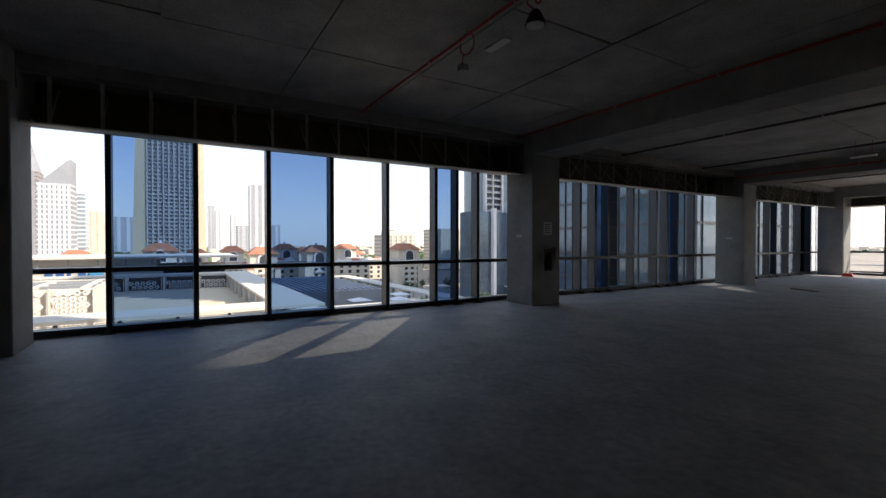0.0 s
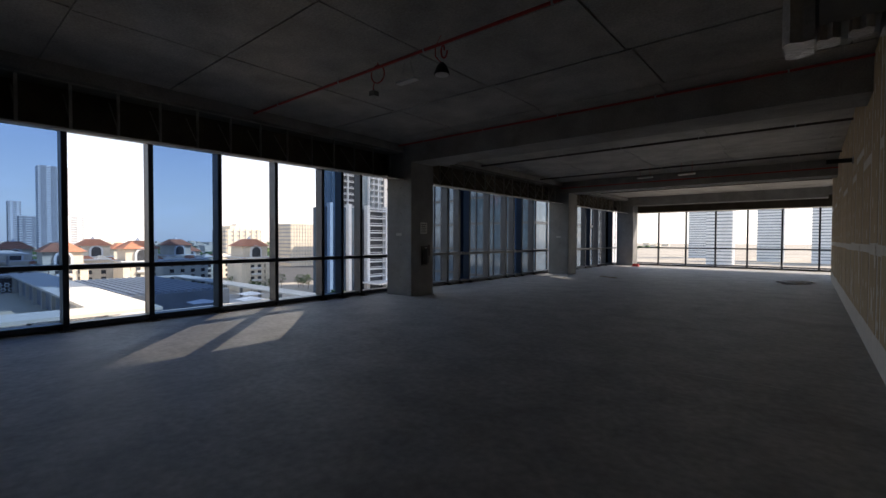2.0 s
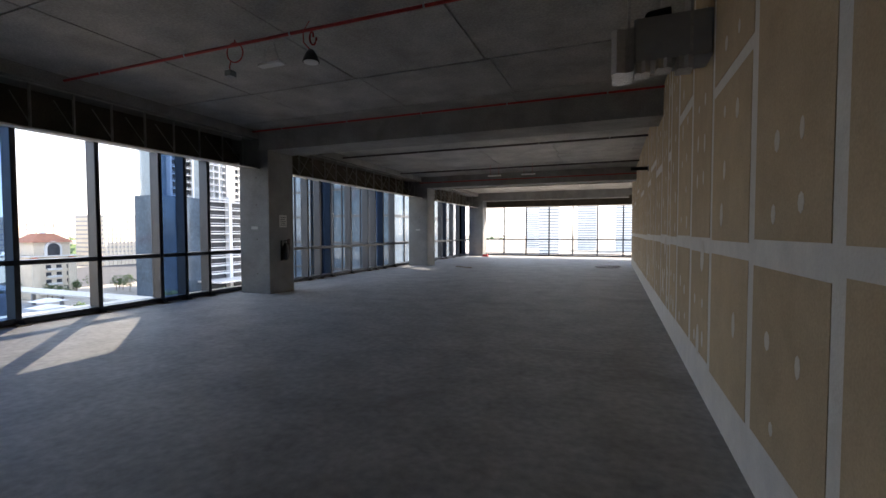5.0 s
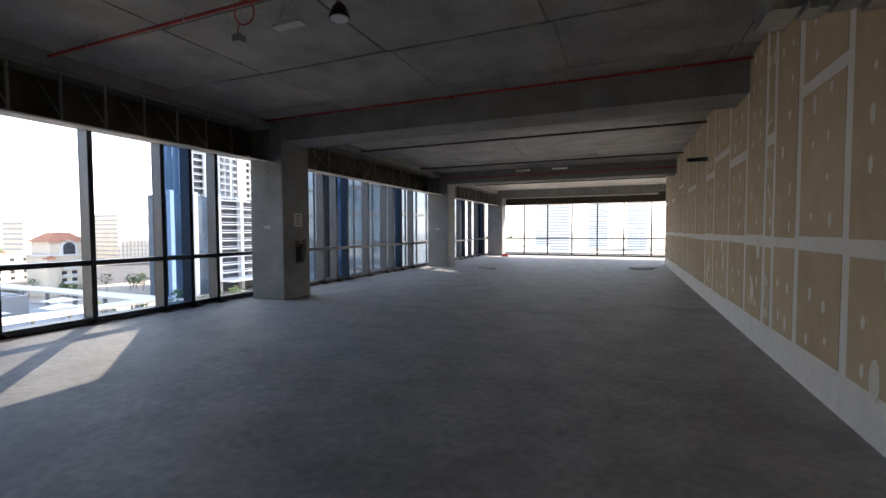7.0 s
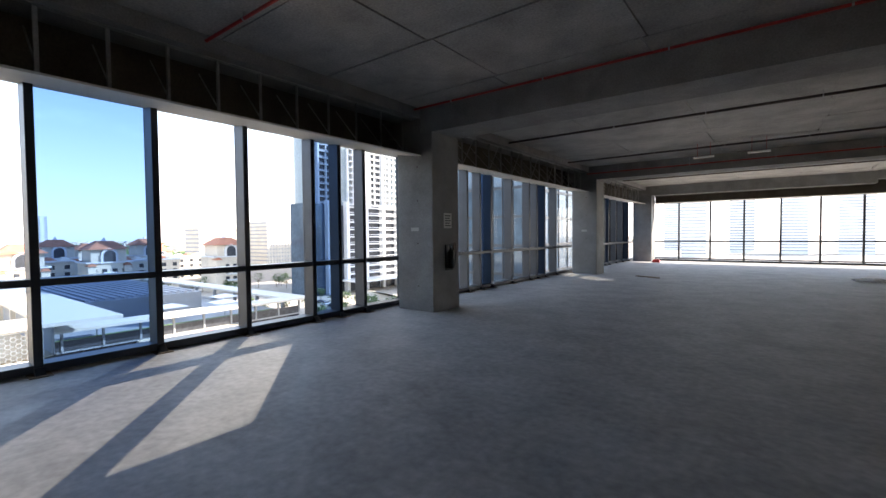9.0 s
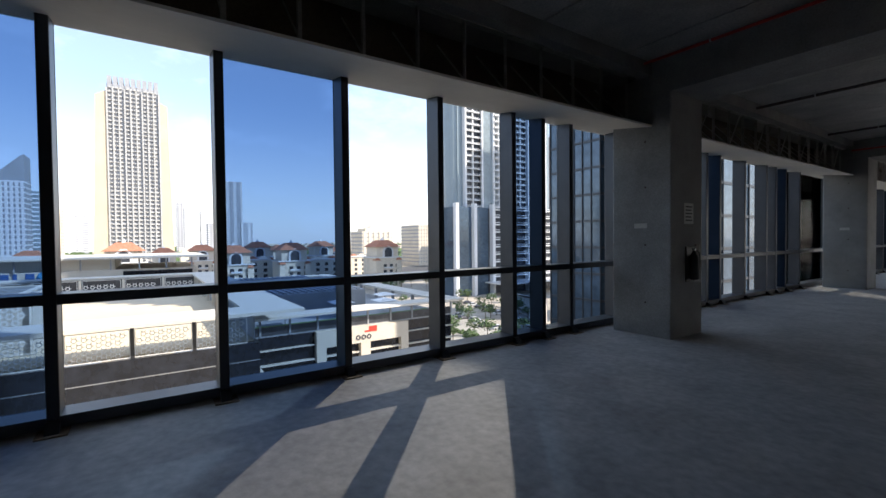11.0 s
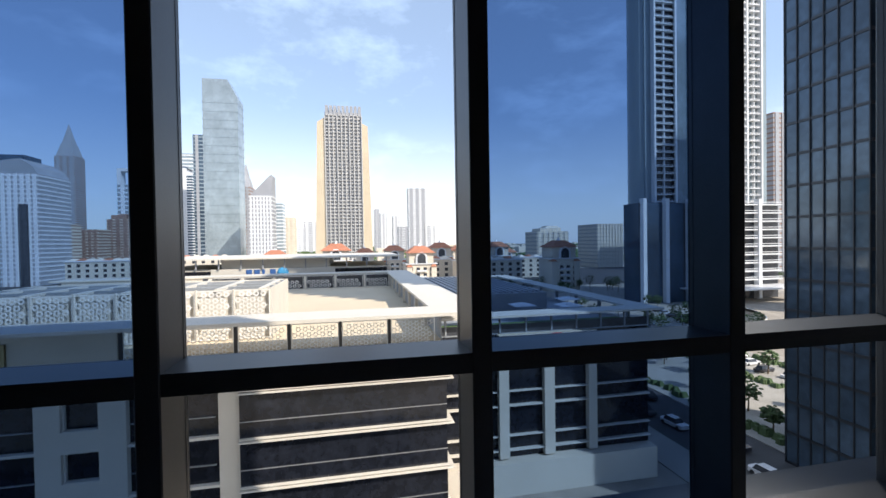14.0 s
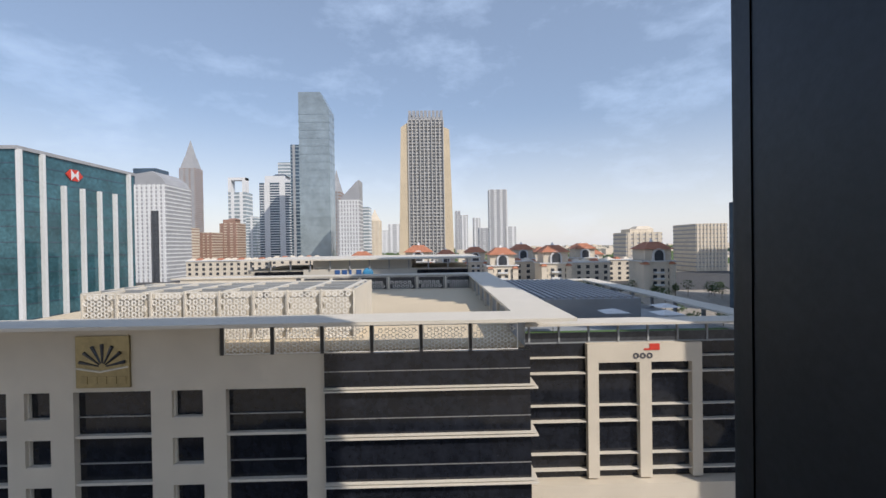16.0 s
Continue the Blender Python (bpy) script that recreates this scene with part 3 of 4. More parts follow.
# debris on the floor
pl = thing("scrap_plank", "short dark plank lying on the floor", "plank")
pk = part("board", Shape().chamfered(-0.5, 0.5, -0.07, 0.07, 0, 0.03, 0.01), WOODM, pl)
part("batten", Shape().box(-0.45, 0.1, 0.08, 0.12, 0, 0.025), WOODM, pl)
pl.matrix_basis = pose(3.4, 18.1, 0.001, 0, 0, -28)
tb = thing("cable_pile", "loose pile of pale cable and wrap on the floor", "cable")
for k in range(4):
    part("strand", Shape().tube([(9.9 + (0.25 + 0.1 * k) * math.cos(t) + 0.1 * math.sin(3 * t + k), 20.0 + (0.3 + 0.06 * k) * math.sin(t + k), 0.02 + 0.02 * k) for t in [0.4 * j for j in range(15)]], 0.015, 6), PAPER, tb)
part("wrap", Shape().taper(10.1, 20.2, 0.3, 0.2, 0, 0.08, 0.5), PLASTER, tb)
rb = thing("red_tool_bag", "small red bundle on the floor by the corner pier", "bundle")
part("bag", Shape().taper(1.8, 27.6, 0.22, 0.12, 0, 0.16, 0.7), RED, rb)
part("strap", Shape().tube([(1.65, 27.6, 0.14), (1.8, 27.6, 0.24), (1.95, 27.6, 0.14)], 0.012, 6), BLACK, rb)

# ---- unseen mass added as storeys above, sized to shade the block across the street ----
tagged(part("shading_storeys", Shape().box(-0.4, XE + 0.25, -60, 29.9, SLABZ + 0.42, 47), COLUMN), "unseen plain mass added above to cast shade", "building", kind="structure")

# ---- outside: ground, streets, plaza ----
GZ = -28.0
tagged(part("ground", Shape().box(-4500, 4500, -4500, 4500, GZ - 1, GZ), GROUND), "sandy city ground with green patches to the horizon", "ground", kind="structure")
tagged(part("road", Shape().box(-140, 30, 46, 58, GZ, GZ + 0.05), ASPHALT), "asphalt street between the office blocks", "road", kind="structure")
tagged(part("road", Shape().box(-420, -262, -400, 500, GZ, GZ + 0.06), ASPHALT), "wide asphalt highway before the apartments", "road", kind="structure")
tagged(part("road", Shape().box(-34, -8, -120, 46, GZ, GZ + 0.05), ASPHALT), "asphalt street below the window wall", "road", kind="structure")
tagged(part("pavement", Shape().box(-140, -34, 58, 100, GZ, GZ + 0.18), PAVE), "pale paved plaza with planting beds", "pavement", kind="structure")
tagged(part("pavement", Shape().box(-140, -10, 40, 46, GZ, GZ + 0.16), PAVE), "pale paved footway along the street", "pavement", kind="structure")


def tree(x, y, z, h, r):
    t = thing("tree", "small leafy green street tree", "tree", "street trees")
    tr = Shape().tube([(x, y, z), (x + 0.1, y, z + h * 0.3), (x, y + 0.1, z + h * 0.6)], [0.16, 0.12, 0.07], 7)
    for k in range(4):
        a = k * 1.6
        tr.tube([(x, y, z + h * 0.4), (x + r * 0.5 * math.cos(a), y + r * 0.5 * math.sin(a), z + h * 0.75)], [0.07, 0.03], 5)
    part("trunk", tr, BARK, t)
    cr = Shape()
    for k in range(110):
        a, b, q = random.uniform(0, 6.28), random.uniform(-1, 1), random.uniform(0.4, 1.0)
        cx, cy, cz = x + r * q * math.cos(a) * math.sqrt(1 - b * b), y + r * q * math.sin(a) * math.sqrt(1 - b * b), z + h * 0.7 + 0.34 * h * q * b
        s = random.uniform(0.15, 0.4)
        cr.taper(cx, cy, s, s * random.uniform(0.5, 1), cz, cz + s * random.uniform(0.4, 1.1), random.uniform(0.2, 0.9))
    part("crown", cr, LEAF, t)


for x, y, h, r in ((-60, 66, 5, 2), (-66, 70, 6, 2.4), (-72, 67, 5, 2), (-80, 75, 6, 2.5), (-88, 72, 5, 2), (-58, 77, 4, 2), (-95, 84, 6, 2.6), (-76, 88, 5, 2.2), (-104, 78, 6, 2.4), (-115, 92, 7, 3),
                   (-120, 104, 6, 3), (-132, 112, 7, 3), (-140, 124, 6, 3), (-146, 138, 6, 3), (-128, 98, 5, 2), (-52, 62, 4, 1.6), (-84, 62, 4, 1.8), (-100, 62, 4, 1.8)):
    tree(x, y, GZ + 0.1, h, r)
for k in range(26):
    tree(-238 + random.uniform(-10, 10), 40 + 7 * k + random.uniform(-2, 2), GZ, random.uniform(6, 9), random.uniform(2.5, 4))
for k in range(30):
    tree(random.uniform(-175, -75), random.uniform(64, 128), GZ + 0.1, random.uniform(4, 7), random.uniform(1.8, 3.2))
for k in range(26):
    tree(random.uniform(-235, -185), random.uniform(95, 300), GZ, random.uniform(4, 8), random.uniform(2, 3.5))
hedge = Shape()
for k in range(500):
    x, y = random.uniform(-118, -48), random.choice((60.5, 82.0, 96.0)) + random.uniform(-0.9, 0.9)
    s = random.uniform(0.3, 0.7)
    hedge.taper(x, y, s, s, GZ + 0.15, GZ + 0.5 + s, 0.5)
tagged(part("hedge", hedge, LEAF), "low clipped green planting beds on the plaza", "hedge", kind="stuff")
far_trees = Shape()
for k in range(1500):
    x, y = random.uniform(-2600, -450), random.uniform(-200, 1900)
    s = random.uniform(4, 13)
    far_trees.taper(x, y, s, s * random.uniform(0.6, 1.6), GZ, GZ + random.uniform(4, 9), 0.55)
tagged(part("far_woods", far_trees, LEAF), "far green belt of trees among the houses", "trees", kind="stuff")
far_houses = Shape()
for k in range(500):
    x, y = random.uniform(-3600, -500), random.uniform(-300, 2600)
    far_houses.box(x, x + random.uniform(10, 40), y, y + random.uniform(10, 40), GZ, GZ + random.uniform(5, 16))
tagged(part("far_houses", far_houses, CREAM), "far pale low houses across the plain", "houses", kind="stuff")


def car(x, y, turn, paint):
    c = thing("car", "parked %s saloon car on the street" % ("white" if paint is CARWHITE else "dark"), "car", "street cars")
    part("body", Shape().chamfered(-2.2, 2.2, -0.9, 0.9, 0.3, 0.85, 0.25), paint, c)
    part("cabin", Shape().taper(-0.2, 0, 1.3, 0.8, 0.85, 1.45, 0.72), RECESS, c)
    part("roof", Shape().box(-1.05, 0.65, -0.56, 0.56, 1.45, 1.48), paint, c)
    for wx in (-1.4, 1.4):
        for wy in (-0.92, 0.78):
            wh = part("wheel", Shape().tube([(wx, wy, 0.33), (wx, wy + 0.14, 0.33)], 0.33, 12), BLACK, c)
    c.matrix_basis = pose(x, y, GZ + 0.06, 0, 0, turn)


for x, y, t, p in ((-58, 50, 5, CARWHITE), (-70, 54, 182, CARDARK), (-50, 53, 3, CARDARK), (-82, 50, 0, CARWHITE), (-96, 55, 180, CARWHITE), (-64, 49, 2, CARDARK), (-88, 54, 181, CARDARK), (-110, 51, 0, CARWHITE), (-42, 50, 4, CARWHITE)):
    car(x, y, t, p)
for k in range(14):
    car(-62 - 5.2 * k, 86 + 1.1 * (k % 3) + 0.9 * k, 90 + 4 * (k % 2), CARWHITE if k % 3 else CARDARK)
for k in range(10):
    car(-100 - 6.0 * k, 108 + 1.5 * k, 75, CARDARK if k % 2 else CARWHITE)


# ---- the stone office block across the street ----
FX, ROOF, PITCH = -40.0, -4.9, 4.35
ob = thing("office_block", "cream stone office block with dark glass and a white roof canopy", "building")
BACK = -98.0
part("core", Shape().box(BACK, FX - 0.7, -56, 9.2, GZ, -8.3), DARKGLASS, ob, "dark reflective glass")
# stone piers and spandrels in front of the glass, left of the glass bay
piers = [(-56, -42), (-36.7 - 1.6, -36.7), (-34.4, -32.3), (-25.3, -23.4), (-20.6, -18.5), (-11.2, -9.4)]
for a, b in piers:
    part("pier", Shape().box(FX - 0.68, FX, a, b, GZ, -11.25), STONE, ob)
part("fascia", Shape().box(FX - 0.7, FX + 0.003, -56, -9.4, -11.25, -8.15), STONE, ob)
part("parapet_wall", Shape().box(FX - 0.69, FX + 0.001, -41, -19.0, -8.15, -5.15), STONE, ob)
k = 0
while -11.25 - PITCH * k > GZ + 3:
    z = -11.25 - PITCH * k
    for a, b in ((-36.7, -34.4), (-23.4, -20.6)):
        part("spandrel", Shape().box(FX - 0.67, FX - 0.004, a, b, z - PITCH, z - 2.55), STONE, ob)
        part("window_ledge", Shape().box(FX - 0.66, FX - 0.06, a + 0.05, b - 0.05, z - 2.55, z - 2.47), CANOPY, ob)
        # paler strip on one side only: sunlight on the reveal put into its colour
        part("lit_jamb", Shape().box(FX - 0.66, FX - 0.35, a, a + 0.12, z - 2.47, z), CANOPY, ob)
    for a, b in ((-42, -38.3), (-32.3, -25.3), (-18.5, -11.2)):
        part("sunshade", Shape().box(FX - 0.69, FX - 0.15, a + 0.01, b - 0.01, z - PITCH + 0.02, z - PITCH + 0.26), CANOPY, ob)
        part("rail", Shape().box(FX - 0.69, FX - 0.5, a + 0.01, b - 0.4, z - 2.5, z - 2.42), GALV, ob)
    k += 1
# glass bay with projecting white blades
part("glass_bay", Shape().box(FX - 8, FX + 0.35, -9.39, 9.5, GZ, -8.1), DARKGLASS, ob, "dark reflective glass")
k = 0
while -11.5 - PITCH * k > GZ + 1:
    z = -11.5 - PITCH * k
    part("blade", Shape().box(FX + 0.3, FX + 0.95, -9.39, 10.1, z, z + 0.10), CANOPY, ob)
    part("blade", Shape().box(FX + 0.3, FX + 0.75, -9.39, 9.9, z + 0.22, z + 0.30), CANOPY, ob)
    part("blade", Shape().box(FX - 8, FX + 0.94, 9.5, 10.1, z + 0.01, z + 0.11), CANOPY, ob)
    part("rail", Shape().box(FX + 0.3, FX + 0.42, -9.39, 9.5, z + 1.72, z + 1.79), GALV, ob)
    k += 1
# roof terrace floor, canopy ring and its posts
part("terrace", Shape().box(BACK, FX - 0.7, -56, 9.2, -8.3, -8.0), SAND, ob, "sunlit pale roof terrace")
part("canopy_front", Shape().box(FX - 2.4, FX + 2.3, -58, 13.3, ROOF - 0.3, ROOF), CANOPY, ob)
part("canopy_side", Shape().box(BACK, FX - 2.4, 8.3, 13.3, ROOF - 0.29, ROOF - 0.005), CANOPY, ob)
part("canopy_back", Shape().box(BACK - 5, BACK, -58, 13.3, ROOF - 0.28, ROOF - 0.003), CANOPY, ob)
for k in range(8):
    part("canopy_post", Shape().box(BACK + 1 + 7 * k, BACK + 1.35 + 7 * k, 8.6, 9.0, -8.0, ROOF - 0.3), CANOPY, ob)
part("side_screen_wall", Shape().box(BACK, FX - 1, 9.2, 9.35, -8.3, ROOF - 0.3), ROOFPLANT, ob)
part("back_wall", Shape().box(BACK - 0.6, BACK - 0.3, -56, 9.2, -8.3, ROOF - 0.3), CANOPY, ob)


# pierced metal screens with a star and ring pattern
def lattice(w, h, cell, r0, r1):
    s = Shape()
    s.box(0, 0.06, 0, w, 0, 0.08).box(0, 0.06, 0, w, h - 0.08, h).box(0, 0.06, 0, 0.07, 0.08, h - 0.08).box(0, 0.06, w - 0.07, w, 0.08, h - 0.08)
    rows, cols = int(h / (cell * 0.87)), int(w / cell)
    for j in range(rows):
        for i in range(cols):
            cy, cz = cell * (i + 0.5 + 0.5 * (j % 2)), cell * 0.87 * (j + 0.55)
            if cy + cell * 0.5 > w or cz + cell * 0.5 > h:
                continue
            s.ring_x(0.01, 0.05, cy, cz, cell * r0, cell * r1, 12)
            for t in (0, math.pi / 3, 2 * math.pi / 3):
                a, c = math.cos(t) * cell * 0.5, math.sin(t) * cell * 0.5
                s.tube([(0.03, cy + a * 2 * r1, cz + c * 2 * r1), (0.03, cy + a * 1.1, cz + c * 1.1)], cell * 0.045, 4)
    return s


SCR = lattice(4.25, 2.45, 0.62, 0.24, 0.33).mesh("screen", LATTICE)
for k in range(6):
    y0 = -18.7 + 4.55 * k
    piece("screen", SCR, ob, (FX + 0.02, y0 + 0.16, -8.06))
    part("screen_post", Shape().box(FX - 0.1, FX + 0.2, y0 - 0.14, y0 + 0.14, -8.1, ROOF - 0.3), BLACK, ob)
for k in range(3):
    piece("screen", SCR, ob, (FX + 0.02, -56 + 4.55 * k + 0.16, -8.06))
    part("screen_post", Shape().box(FX - 0.1, FX + 0.2, -56 + 4.55 * k - 0.14, -56 + 4.55 * k + 0.14, -8.1, ROOF - 0.3), BLACK, ob)
# row of pierced panels at the back of the terrace
BSC = lattice(5.6, 3.4, 0.95, 0.22, 0.36).mesh("screen", LATTICE)
for k in range(6):
    piece("screen", BSC, ob, (BACK + 1.5, -28 + 6.3 * k, -8.6))
    part("screen_post", Shape().box(BACK + 1.3, BACK + 2.0, -28.5 + 6.3 * k, -28.1 + 6.3 * k, -8.3, ROOF - 0.28), CANOPY, ob)
# dark sheet whose colour stands in for the shade behind the pierced panels
part("screen_shadow_wall", Shape().box(BACK + 0.3, BACK + 0.5, -30, 8.5, -8.0, ROOF - 0.3), RECESS, ob)

# roof plant enclosure of pierced white panels with open beams on top
pe = thing("roof_enclosure", "white pierced metal enclosure on the office roof", "enclosure")
PAN = lattice(3.4, 5.0, 0.7, 0.20, 0.40).mesh("panel", LATTICE)
for k in range(8):
    piece("panel", PAN, pe, (-46.0, -36.0 + 3.55 * k, -7.9))
    part("panel_post", Shape().box(-46.2, -45.85, -36.1 + 3.55 * k, -35.95 + 3.55 * k, -8, -2.8), CANOPY, pe)
part("liner", Shape().box(-46.6, -46.5, -36, -7.8, -8, -2.9), CANOPY, pe)
part("side", Shape().box(-58, -46.0, -7.75, -7.6, -8, -2.8), CANOPY, pe)
part("left_side", Shape().box(-58, -46.0, -36.2, -36.05, -8, -2.8), CANOPY, pe)
for k in range(7):
    part("beam", Shape().box(-58, -46, -34 + 4.2 * k, -33.4 + 4.2 * k, -3.0, -2.75), CANOPY, pe)
for k in range(3):
    part("cross_beam", Shape().box(-49 - 3.6 * k, -48.6 - 3.6 * k, -36, -7.8, -3.1, -2.77), ROOFPLANT, pe)
part("back", Shape().box(-58.2, -58, -36.2, -7.6, -8, -2.8), CANOPY, pe)
part("deck", Shape().box(-58, -47, -36, -7.8, -4.6, -4.5), CANOPY, pe)

# bronze plate sign on the fascia
bs = thing("wall_sign", "square bronze plate sign with a sunburst relief", "sign")
part("plate", Shape().box(FX + 0.01, FX + 0.25, -31.8, -27.0, -10.8, -6.1), GOLD, bs)
for k in range(7):
    a = math.pi * (k + 0.5) / 7
    part("ray", Shape().tube([(FX + 0.27, -29.4 + 0.35 * math.cos(a), -8.9 + 0.35 * math.sin(a)), (FX + 0.27, -29.4 + 2.1 * math.cos(a), -8.9 + 2.1 * math.sin(a))], [0.06, 0.17], 5), RECESS, bs)
part("hill", Shape().tube([(FX + 0.28, -31.7, -9.0), (FX + 0.28, -29.6, -9.35), (FX + 0.28, -27.1, -8.9)], 0.09, 6), CANOPY, bs)
for k in range(5):
    part("lettering", Shape().box(FX + 0.24, FX + 0.3, -31.4 + 0.86 * k, -30.75 + 0.86 * k, -10.45, -9.75), GOLD, bs)

# ---- lower office wing to its side ----
WX, WR = -47.0, -7.0
ow = thing("office_wing", "lower office wing with dark glass and a stone portal", "building")
part("core", Shape().box(-102, WX - 0.5, 9.6, 37.5, GZ, -9.4), DARKGLASS, ow, "dark reflective glass")
part("portal_head", Shape().box(WX - 0.5, WX + 0.3, 17.3, 29.9, -11.4, -9.35), STONE, ow)
for a, b in ((17.3, 18.5), (23.0, 24.3), (28.8, 29.9)):
    part("portal_pier", Shape().box(WX - 0.5, WX + 0.29, a, b, -24, -11.4), STONE, ow)
part("base", Shape().box(WX - 0.5, WX + 1.2, 9.6, 37.5, GZ, -24.2), STONE, ow)
for k in range(7):
    z = -10.9 - 2.65 * k + (0.9 if k % 2 else 0)
    for a, b in ((9.7, 17.2), (18.5, 23.0), (24.3, 28.8), (30.0, 37.4)):
        part("blade", Shape().box(WX - 0.5, WX + 0.1, a, b, z, z + (0.14 if k % 2 else 0.08)), CANOPY, ow)
part("roof_terrace", Shape().box(-102, WX - 0.5, 9.6, 37.5, -9.4, -9.2), ROOFPLANT, ow)
part("planting", Shape().box(WX - 5, WX - 1, 10.5, 36, -9.2, -8.9), GRASS, ow, "strip of green planting")
part("canopy_front", Shape().box(WX - 2.5, WX + 0.8, 10.3, 39.0, WR - 0.25, WR), CANOPY, ow)
part("canopy_side", Shape().box(-105, WX - 2.5, 35.8, 39.0, WR - 0.24, WR - 0.003), CANOPY, ow)
part("canopy_back", Shape().box(-105, -102, 13.4, 35.8, WR - 0.23, WR - 0.004), CANOPY, ow)
for k in range(9):
    part("canopy_post", Shape().box(WX - 0.6, WX - 0.35, 11 + 3.3 * k, 11.2 + 3.3 * k, -9.2, WR - 0.25), ROOFPLANT, ow)
for k in range(8):
    part("canopy_post", Shape().box(-100 + 7 * k, -99.6 + 7 * k, 36.8, 37.2, -9.2, WR - 0.24), ROOFPLANT, ow)
part("balustrade", Shape().box(WX - 0.5, WX - 0.46, 10, 37.5, -9.2, -8.2), RECESS, ow)
rp = thing("roof_plant", "grey slatted plant enclosure on the green roof", "enclosure")
part("wall", Shape().box(-94, -61, 14.2, 30.0, -9.2, -6.3), ROOFPLANT, rp)
for k in range(14):
    part("slat", Shape().box(-93.5, -61.5, 15.2 + 1.05 * k, 15.65 + 1.05 * k, -6.3, -6.05), GREYC, rp)
for x, y in ((-52, 15), (-56, 24), (-60, 33), (-54, 30)):
    u = thing("parasol", "open white parasol on the green terrace", "parasol", "terrace parasols")
    part("pole", Shape().tube([(x, y, -9.2), (x, y, -7.2)], 0.05, 6), GALV, u)
    part("canopy", Shape().taper(x, y, 1.6, 1.6, -7.35, -6.95, 0.1), CARWHITE, u)
ws = thing("wing_sign", "small dark lettering with a red block over the portal", "sign")
for k in range(3):
    part("lettering", Shape().ring_x(WX + 0.31, WX + 0.36, 22.6 + 0.75 * k, -10.7, 0.16, 0.33, 10), INK, ws)
part("mark", Shape().box(WX + 0.31, WX + 0.36, 24.1, 25.2, -10.1, -9.4), SIGNRED, ws)
part("mark", Shape().box(WX + 0.31, WX + 0.365, 23.5, 24.1, -10.1, -9.9), SIGNRED, ws)

# ---- block behind the terrace with the blue sign ----
rb2 = thing("rear_block", "pale office block with a thin flat canopy roof", "building")
part("wall", Shape().box(-140, -110, -46, 10, GZ, -4.0), STONE, rb2)
part("roof_slab", Shape().box(-142, -108, -47, 12.5, -1.75, -1.4), CANOPY, rb2)
part("penthouse", Shape().box(-138, -111, -30, -5, -4.0, -1.75), CANOPY, rb2)
for a, b in ((-44.1, -32), (-3.6, 9.2)):
    part("strip_window", Shape().box(-110.2, -109.6, a, b, -6.4, -4.4), DARKGLASS, rb2)
for k in range(12):
    part("post", Shape().box(-109.5, -109.2, -45 + 4.9 * k, -44.7 + 4.9 * k, -4.0, -1.75), GREYC, rb2)
part("fascia", Shape().box(-110.1, -109.7, -32, -3.6, -6.6, -4.0), CANOPY, rb2)
rs = thing("roof_sign", "blue sign letters with a blue globe", "sign")
for k in range(4):
    part("lettering", Shape().chamfered(-109.7, -109.5, -24.2 + 1.8 * k, -22.9 + 1.8 * k + (-0.7 if k == 2 else 0), -6.1, -4.2, 0.05), SIGNBLUE, rs)
smooth(part("globe", Shape().tube([(-109.7, -15.9, -5.1), (-109.4, -15.9, -5.1), (-109.2, -15.9, -5.1)], [1.35, 1.25, 0.6], 20), SIGNCYAN, rs))

# ---- teal glass office with pale fins ----
tg = thing("glass_office", "teal glass office block with pale vertical fins", "building")
part("body", Shape().box(-155, -112, -150, -104, GZ, 27.5), TEALGLASS, tg)
part("roof_rim", Shape().box(-155.5, -111.5, -150.5, -103.5, 27.5, 28.4), GREYC, tg)
for k in range(7):
    x = -112.5 - 6.6 * k
    part("fin", Shape().box(x, x + 0.8, -104, -102.9, GZ, 27.5 if k in (0, 1, 6) else 20), WHITE, tg)
for k in range(5):
    part("fin", Shape().box(-112, -111, -149 + 9 * k, -148.2 + 9 * k, GZ, 27.5), WHITE, tg)
for k in range(13):
    part("floor_line", Shape().box(-155, -111.9, -150, -103.9, -24 + 4 * k, -23.8 + 4 * k), BLUEGLASS, tg)
sg2 = thing("roof_mark", "small red and white six-sided sign", "sign")
part("plate", Shape().wedge_x(-0.2, 0.2, [(-3, 0), (-1.3, 1.6), (1.3, 1.6), (3, 0), (1.3, -1.6), (-1.3, -1.6)]), SIGNRED, sg2)
part("bow", Shape().wedge_x(0.2, 0.3, [(-1.3, 1.5), (0, 0.15), (1.3, 1.5), (1.3, -1.5), (0, -0.15), (-1.3, -1.5)]), WHITE, sg2)
sg2.matrix_basis = pose(-129.5, -103.85, 23.6, 0, 0, 90)


